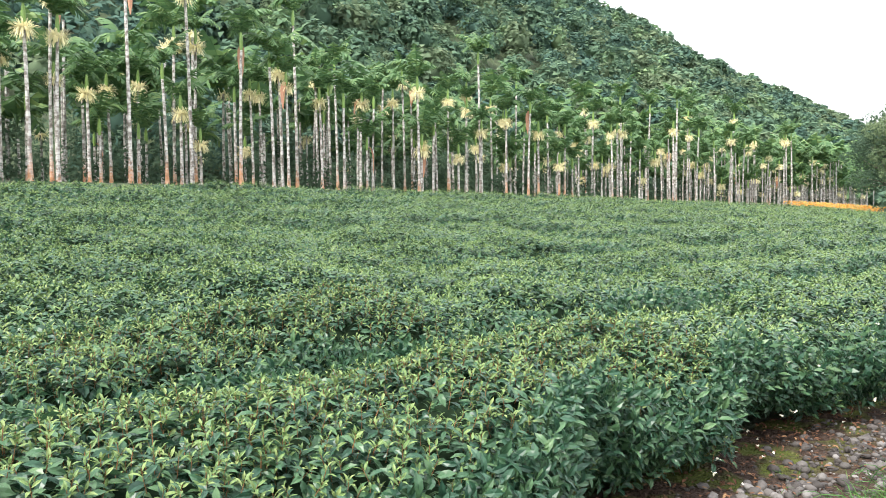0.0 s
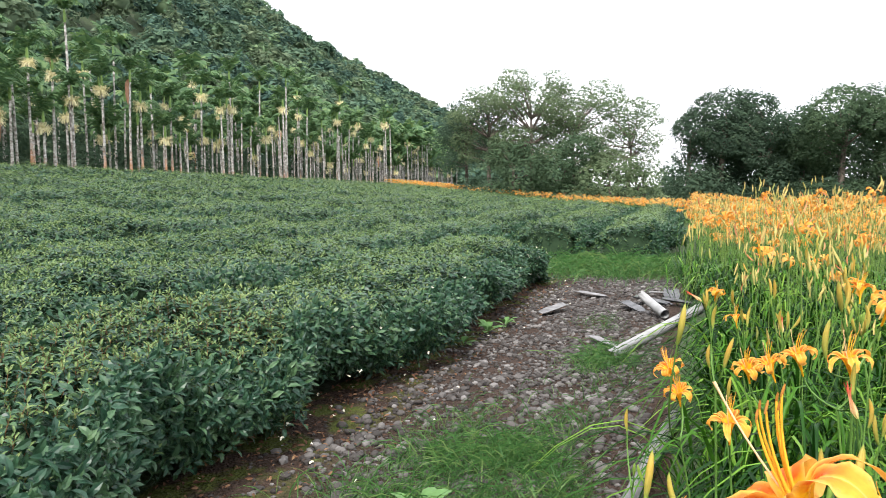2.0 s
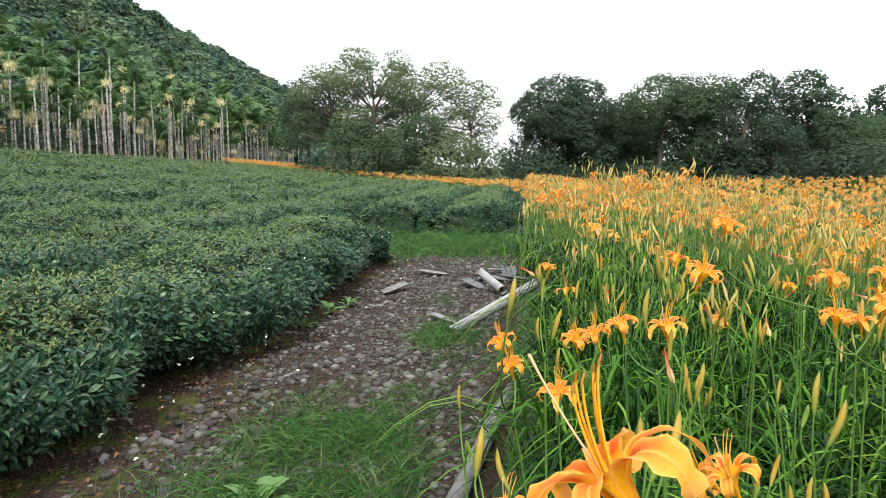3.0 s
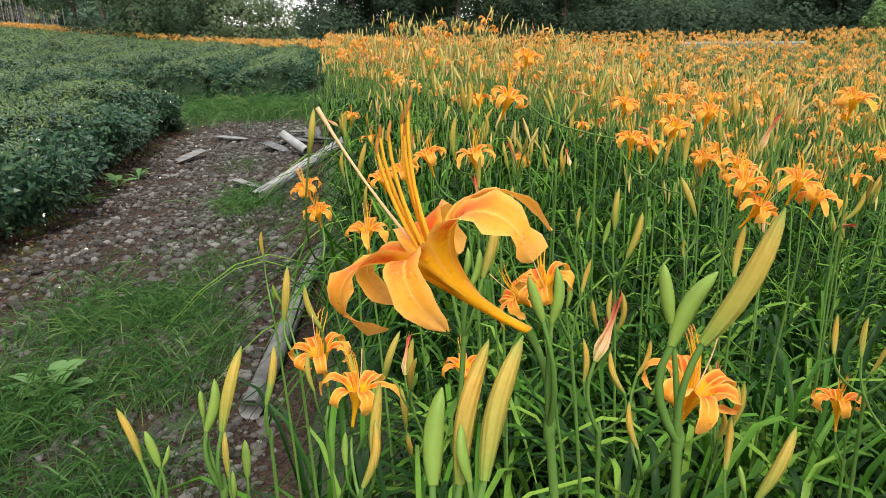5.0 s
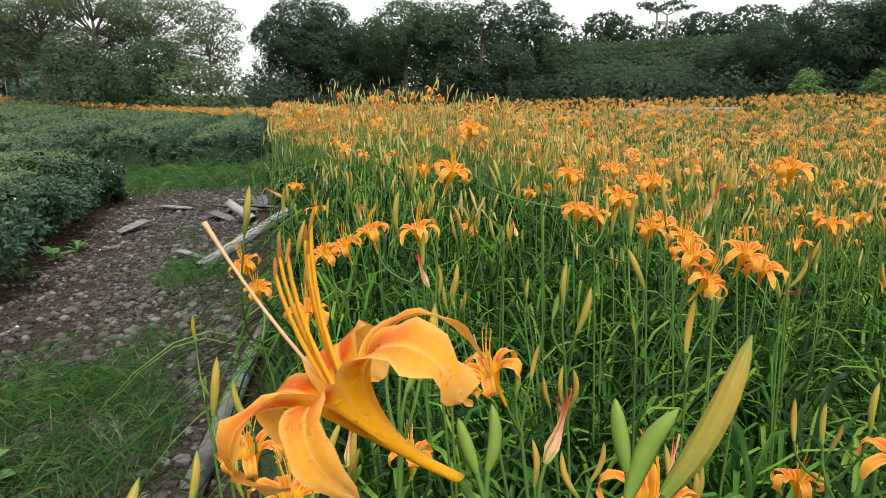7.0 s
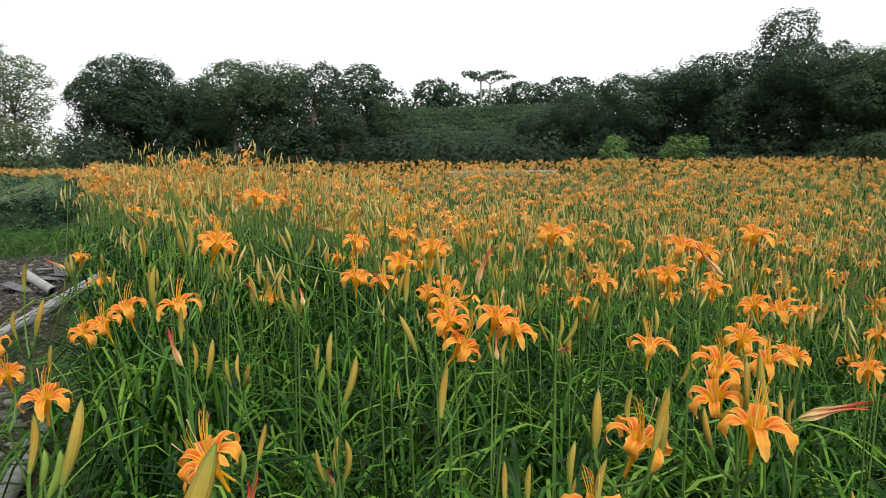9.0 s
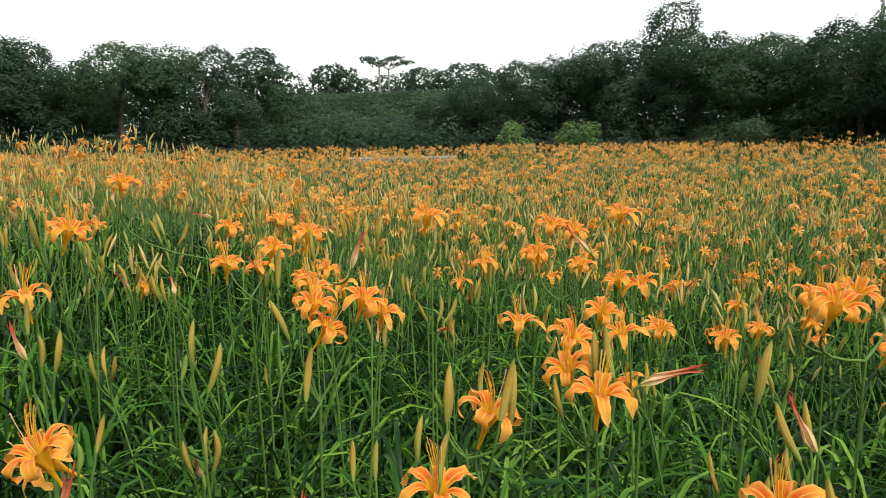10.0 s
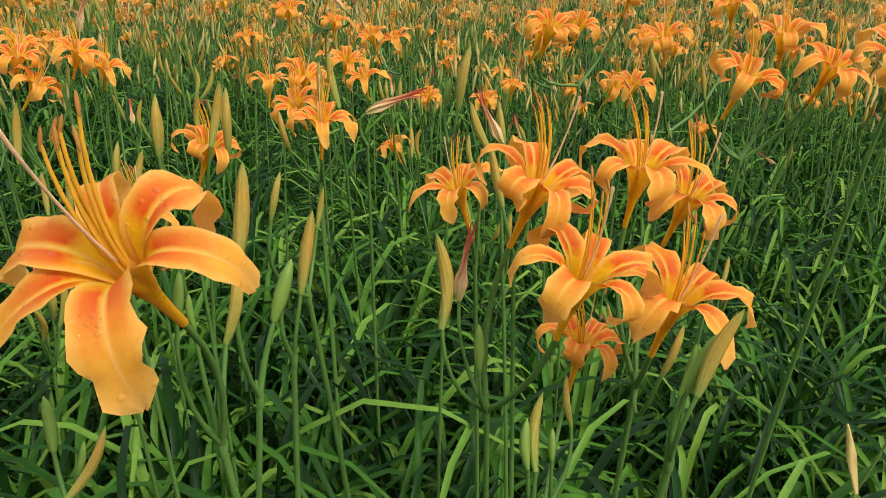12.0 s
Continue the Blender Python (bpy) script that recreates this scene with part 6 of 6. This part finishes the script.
def build_understory():
    """Shrubs and saplings between the palm trunks, and along the foot of the woods."""
    r = np.random.default_rng(71)
    n = 1000
    u, v = r.uniform(30.0, 50, n), r.uniform(-6, 118, n)
    x, y = plan(u + 0.0016 * np.clip(v - 45, 0, 200) ** 2, v)
    rad, lift = r.uniform(0.5, 1.3, n), r.uniform(0.3, 3.2, n) * np.clip((u - 29) / 8, 0.3, 1.2)
    az = np.radians(np.concatenate((r.uniform(41.5, 65, 260), r.uniform(64, 126, 520), r.uniform(26.5, 40.5, 150))))
    d = np.concatenate((r.uniform(61, 72, 260), r.uniform(60, 72, 520) - 14 * np.clip((np.degrees(az[260:780]) - 85) / 40, 0, 1), r.uniform(49, 60, 150)))
    x, y = np.concatenate((x, 1.7 + d * np.sin(az))), np.concatenate((y, 0.9 + d * np.cos(az)))
    rad = np.concatenate((rad, r.uniform(0.8, 1.8, 780), r.uniform(0.5, 1.1, 150)))
    lift = np.concatenate((lift, r.uniform(0.2, 2.6, 780), r.uniform(0.1, 1.2, 150)))
    z = ground_z(x, y) + lift
    bits = []
    for k in range(110):
        dd = unit(r.normal(0, 1, (len(x), 3)))
        P = np.stack((x, y, z), -1) + dd * (rad * r.uniform(0.5, 1.05, len(x)))[:, None]
        bits.append(scatter(TUFT, P, facing(dd, r), rad * r.uniform(0.13, 0.27, len(x)))[:2])
    stuff("undergrowth", mesh_np("undergrowth", *join(bits)[:2], M["tree_dark"], smooth=False), None, "green shaded undergrowth at the foot of palms and trees", "undergrowth")


build_understory()
build_forest()


# ---- litter of the path: pipes, broken slabs, edging ----
def world_tube(name, points, radius, mat, label, category, hollow=True):
    """A pipe with a wall and ragged cut ends, or a solid pole."""
    pts = np.asarray(points, float)
    outer = tube(pts, radius, 16)
    if hollow:
        axis = unit(pts[0] - pts[1])
        rag = 0.02 * np.sin(np.arange(16) * 2.4) + 0.012 * np.sin(np.arange(16) * 5.1)
        inner = tube(pts[::-1], radius * 0.86, 16)
        outer[0][:16] += rag[:, None] * axis
        n = len(inner[0])
        inner[0][n - 16:] = pts[0] + (outer[0][:16] - pts[0]) * 0.88 + axis * rag.mean()
        rims = np.array([(j, (j + 1) % 16, n + n - 16 + (j + 1) % 16, n + n - 16 + j) for j in range(16)])
        V, F, _ = join([outer, inner])
        F = np.concatenate((F, rims))
    else:
        k = len(pts)
        V, F = outer[0], outer[1]
        r = np.random.default_rng(3)
        V = V + r.normal(0, 0.0015, V.shape)
        ends = [(k - 1) * 16, 0]
        caps = np.array([(e + j, e + j + 1, e + 14 - j, e + 15 - j) for e in ends for j in range(7)])
        F = np.concatenate((F, caps))
    th = new(name, mesh_np(name, V, F, mat))
    return tagged(th, label, category)


def resting(u, v, h):
    x, y = plan(u, v)
    return (x, y, float(path_z(np.array(u), np.array(v))) + h)


world_tube("plastic_pipe", [resting(0.1, 7.88, 0.058), resting(-0.25, 8.85, 0.05), resting(-0.7, 10.3, 0.1)], 0.052, M["pvc"], "long grey plastic pipe with an open cut end", "pipe")
world_tube("plastic_pipe", [resting(-0.01, 10.25, 0.21), resting(-0.15, 9.95, 0.14), resting(-0.28, 9.65, 0.06)], 0.048, M["pvc"], "short grey plastic pipe lying propped on rubble", "pipe")
world_tube("edging_pole", [resting(-0.19, 4.4, 0.045), resting(-0.29, 5.1, 0.055), resting(-0.36, 5.7, 0.05), resting(-0.45, 6.4, 0.04)], 0.043, M["timber"], "weathered grey pole along the edge of the bed", "pole", False)


def slab(u, v, length, width, yaw, tilt, curve, label, look_of="slab"):
    k = np.linspace(-0.5, 0.5, 7)
    P = np.stack((0 * k, k * length, 0 * k), -1)
    V, F, UV = strip(P, np.full(7, width / 2) * np.array((0.7, 0.95, 1, 1, 0.9, 1, 0.8)), (0, 0, 1), curve, 5)
    low = V - (0, 0, 0.006)
    n = len(V)
    ring = [i * 5 for i in range(7)] + [30 + j for j in range(1, 5)] + [i * 5 + 4 for i in range(5, -1, -1)] + [3, 2, 1]
    sides = np.array([(a, b, b + n, a + n) for a, b in zip(ring, ring[1:] + ring[:1])])
    ob = new("broken_slab", mesh_np("broken_slab", np.concatenate((V, low)), np.concatenate((F, F[:, ::-1] + n, sides)), M[look_of], smooth=False))
    ob.matrix_basis = Matrix.Translation(resting(u, v, 0.05)) @ Euler((radians(tilt), 0, radians(yaw))).to_matrix().to_4x4()
    tagged(ob, label, "slab")


slab(1.0, 10.42, 0.55, 0.15, -65, 4, 0.35, "curved broken grey roofing piece on the gravel")
slab(0.76, 11.85, 0.47, 0.14, 14, 2, 0.12, "flat broken grey slab on the gravel")
slab(0.235, 8.61, 0.48, 0.09, -7, 2, 0.2, "narrow grey strip lying beside the pipe")
slab(0.13, 10.62, 0.5, 0.15, -13, 5, 0.4, "dark grey broken slab under the pipes", "slab_dark")
slab(-0.08, 10.95, 0.5, 0.16, 20, 6, 0.4, "dark grey broken slab under the pipes", "slab_dark")
slab(-0.3, 11.45, 0.6, 0.2, -40, 5, 0.3, "dark grey broken slab under the pipes", "slab_dark")
slab(-0.38, 10.75, 0.34, 0.16, 50, 8, 0.3, "dark grey broken slab under the pipes", "slab_dark")
slab(-0.2, 11.75, 0.4, 0.12, 70, 4, 0.2, "flat broken grey slab on the gravel")


# ---- grass ----
def build_grass():
    r = np.random.default_rng(44)
    us, vs, hs = [], [], []
    for u0, v0, ru, rv, n, h in ((0.42, 5.3, 0.62, 1.0, 11000, 0.1), (0.55, 4.2, 0.6, 0.85, 10000, 0.1), (0.12, 7.75, 0.28, 0.6, 2600, 0.1), (0.9, 15.4, 1.5, 1.6, 16000, 0.2), (0.45, 3.0, 0.5, 0.9, 4500, 0.1), (0.35, 9.6, 0.3, 0.4, 400, 0.07)):
        us.append(u0 + ru * r.normal(0, 0.5, n)), vs.append(v0 + rv * r.normal(0, 0.5, n)), hs.append(h * (0.25 + 1.25 * r.random(n) ** 1.6))
    u, v, h = np.concatenate(us), np.concatenate(vs), np.concatenate(hs)
    x, y = plan(u, v)
    patch = wobble(x, y, 0.16, 3) + 0.7 * wobble(x, y, 0.07, 8)
    keep = (u > -0.5 + 0.42 * step(3.8, 4.2, v) * step(6.8, 6.3, v)) & (u < 2.6) & (patch > r.uniform(-1.0, 0.7, len(u)))
    u, v, h, x, y = u[keep], v[keep], h[keep], x[keep], y[keep]
    n = len(u)
    z = np.where(v < 15.5, path_z(u, v), ground_z(x, y))
    foot = np.stack((x, y, z), -1)

    def turns(m):
        yaw = r.uniform(0, 6.28, m)
        R = np.zeros((m, 3, 3))
        R[:, 0, 0], R[:, 1, 0], R[:, 0, 1], R[:, 1, 1], R[:, 2, 2] = np.cos(yaw), np.sin(yaw), -np.sin(yaw), np.cos(yaw), 1
        return R
    blades = []
    for k in range(4):
        P = curve3((0, 0, 0), (0.12 * (k - 1.5), 0.1 + 0.2 * k, 1.0), (0.5 * (k - 1.5), 0.6 + 0.3 * k, 0.9 - 0.25 * k), 5)
        blade = strip(P, np.array((0.014, 0.02, 0.019, 0.013, 0.001)) * 0.85, (0, 1, 0.3), 0.0, 2)[:2]
        q = np.arange(k, n, 4)
        size = h[q] * r.uniform(0.7, 1.5, len(q))
        blades.append(scatter(blade, foot[q], turns(len(q)), np.stack((size, size * r.uniform(0.6, 1.5, len(q)), size), -1))[:2])
    stuff("grass", mesh_np("grass", *join(blades)[:2], M["grass"]), None, "tufts of fine green grass on the gravel path", "grass")
    # thin pale stalks with seed heads
    pick = np.nonzero((v < 7.5) & (r.random(n) < 0.015))[0]
    m = len(pick)
    stalk = strip(curve3((0, 0, 0), (0, 0.05, 0.6), (0, 0.25, 1.0), 5), [0.008, 0.007, 0.006, 0.014, 0.003], (0, 1, 0.3), 0.0, 2)[:2]
    tall = r.uniform(0.1, 0.2, m)
    stuff("grass_stalks", mesh_np("grass_stalks", *scatter(stalk, foot[pick], turns(m), np.stack((0.1 + 0 * tall, tall, tall), -1))[:2], M["grass"]), None, "thin pale grass stalks with seed heads", "grass")


build_grass()


def weed(u, v, sc, n, seed):
    """A low broad-leaved plant."""
    r = np.random.default_rng(seed)
    x, y = plan(u, v)
    th = thing("weed", (x, y, float(path_z(np.array(u), np.array(v)))), "low weed with pale green oval leaves on the path's edge", "weed", "weeds by the path")
    for q in range(n):
        a, up = q * 2.4 + r.uniform(-0.3, 0.3), r.uniform(0.25, 1.0)
        d = np.array((math.cos(a), math.sin(a), 0))
        P = curve3((0, 0, 0), d * 0.05 + (0, 0, 0.13 * up + 0.03), d * r.uniform(0.13, 0.2) + (0, 0, 0.14 * up), 8) * sc
        w = np.array((0.002, 0.003, 0.012, 0.03, 0.037, 0.034, 0.022, 0.002)) * sc * r.uniform(0.8, 1.1)
        part("leaf", mesh_np("weed_leaf", *strip(P, w, (d[0] * 0.2, d[1] * 0.2, 1), 0.18, 5)[:2], M["weed"]), th)


weed(0.57, 4.62, 1.05, 7, 1)
weed(1.42, 8.9, 1.0, 8, 2)
weed(1.5, 8.3, 0.8, 6, 3)
weed(1.38, 9.5, 0.8, 6, 4)


def build_litter():
    r = np.random.default_rng(61)
    for name, mat, n, u0, u1, lo, hi, label in (("fallen_leaves", "litter", 2600, 1.05, 2.0, 0.02, 0.05, "brown and reddish fallen leaves under the tea hedge"), ("fallen_blossoms", "blossom", 90, 0.9, 1.95, 0.018, 0.032, "white fallen tea blossoms on the gravel")):
        u = u1 - (u1 - u0) * np.abs(r.normal(0, 0.45, n))
        v = r.uniform(3, 14, n)
        x, y = plan(u, v)
        a = np.stack((r.normal(0, 1, n), r.normal(0, 1, n), r.normal(0, 0.25, n)), -1)
        P = np.stack((x, y, path_z(u, v) + r.uniform(0.01, 0.04, n)), -1)
        stuff(name, mesh_np(name, *scatter(TEA_LEAF if mat == "litter" else (TEA_LEAF[0] * (2.2, 1, 1.5), TEA_LEAF[1]), P, turned(unit(a), r.normal(0, 0.5, n)), r.uniform(lo, hi, n))[:2], M[mat], smooth=False), None, label, "litter")
    # white blossoms still on the hedge's side
    n = 38
    v, lift = r.uniform(3, 13, n), r.uniform(0.15, 0.7, n)
    x, y = plan(ROW_FIRST - 0.84 + r.normal(0, 0.05, n), v)
    a = unit(r.normal(0, 1, (n * 4, 3)))
    P = np.repeat(np.stack((x, y, ground_z(x, y) + lift), -1), 4, 0)
    stuff("tea_blossoms", mesh_np("tea_blossoms", *scatter((TEA_LEAF[0] * (2, 1, 1), TEA_LEAF[1]), P, turned(a), r.uniform(0.014, 0.022, n * 4))[:2], M["blossom"], smooth=False), None, "small white tea blossoms on the hedge", "blossoms")


build_litter()


# ---- stones of the path ----
def stone_mesh(seed, fine=1):
    r = np.random.default_rng(seed)
    bm = bmesh.new()
    bmesh.ops.create_icosphere(bm, subdivisions=1 + fine, radius=1.0)
    f = r.uniform(0.8, 1.2, 3) * (1, 0.8, 0.6)
    for vert in bm.verts:
        vert.co = Vector(np.array(vert.co) * f * r.uniform(0.86, 1.1))
    me = bpy.data.meshes.new("stone")
    bm.to_mesh(me)
    bm.free()
    me.polygons.foreach_set("use_smooth", np.full(len(me.polygons), True))
    me.materials.append(M["stone"])
    return me


def build_stones():
    r = np.random.default_rng(17)
    kinds = [stone_mesh(s) for s in range(8)]
    n = 24000
    u, v = r.uniform(-0.3, 1.75, n), np.where(r.random(n) < 0.2, r.uniform(-2.9, 2.5, n), 2.5 + 11.8 * r.random(n) ** 1.1)
    x, y = plan(u, v)
    z = path_z(u, v)
    size = np.clip(r.lognormal(-4.15, 0.5, n), 0.007, 0.04)
    rest_of = (r.random(n) > 0.85 * step(1.3, 1.6, u)) & (r.random(n) < 0.9 + 0.4 * wobble(x, y, 0.3, 6))
    u, v, x, y, z, size = (q[rest_of] for q in (u, v, x, y, z, size))
    n = len(u)
    near = np.argsort(np.abs(v - 6.0) + np.where(size < 0.024, 50, 0))[:300]
    rest = np.ones(n, bool)
    rest[near] = False
    for i in near:
        part("stone", kinds[i % 8], path, "", Matrix.Translation((x[i], y[i], z[i] + size[i] * 0.25)) @ Euler((r.normal(0, 0.2), r.normal(0, 0.2), r.uniform(0, 6.28))).to_matrix().to_4x4() @ Matrix.Scale(size[i], 4))
    bits = []
    low = [stone_mesh(s, 0) for s in range(8)]
    for k, me in enumerate(low):
        V = np.array([vv.co for vv in me.vertices])
        F = np.array([list(p.vertices) for p in me.polygons])
        pick = np.nonzero(rest & (np.arange(n) % 8 == k))[0]
        a = np.stack((r.normal(0, 1, len(pick)), r.normal(0, 1, len(pick)), r.normal(0, 0.2, len(pick))), -1)
        bits.append(scatter((V, F), np.stack((x[pick], y[pick], z[pick] + size[pick] * 0.22), -1), turned(unit(a)), size[pick])[:2])
    tagged(part("gravel", mesh_np("gravel", *join(bits)[:2], M["stone"], smooth=False), path), kind="stuff")


build_stones()
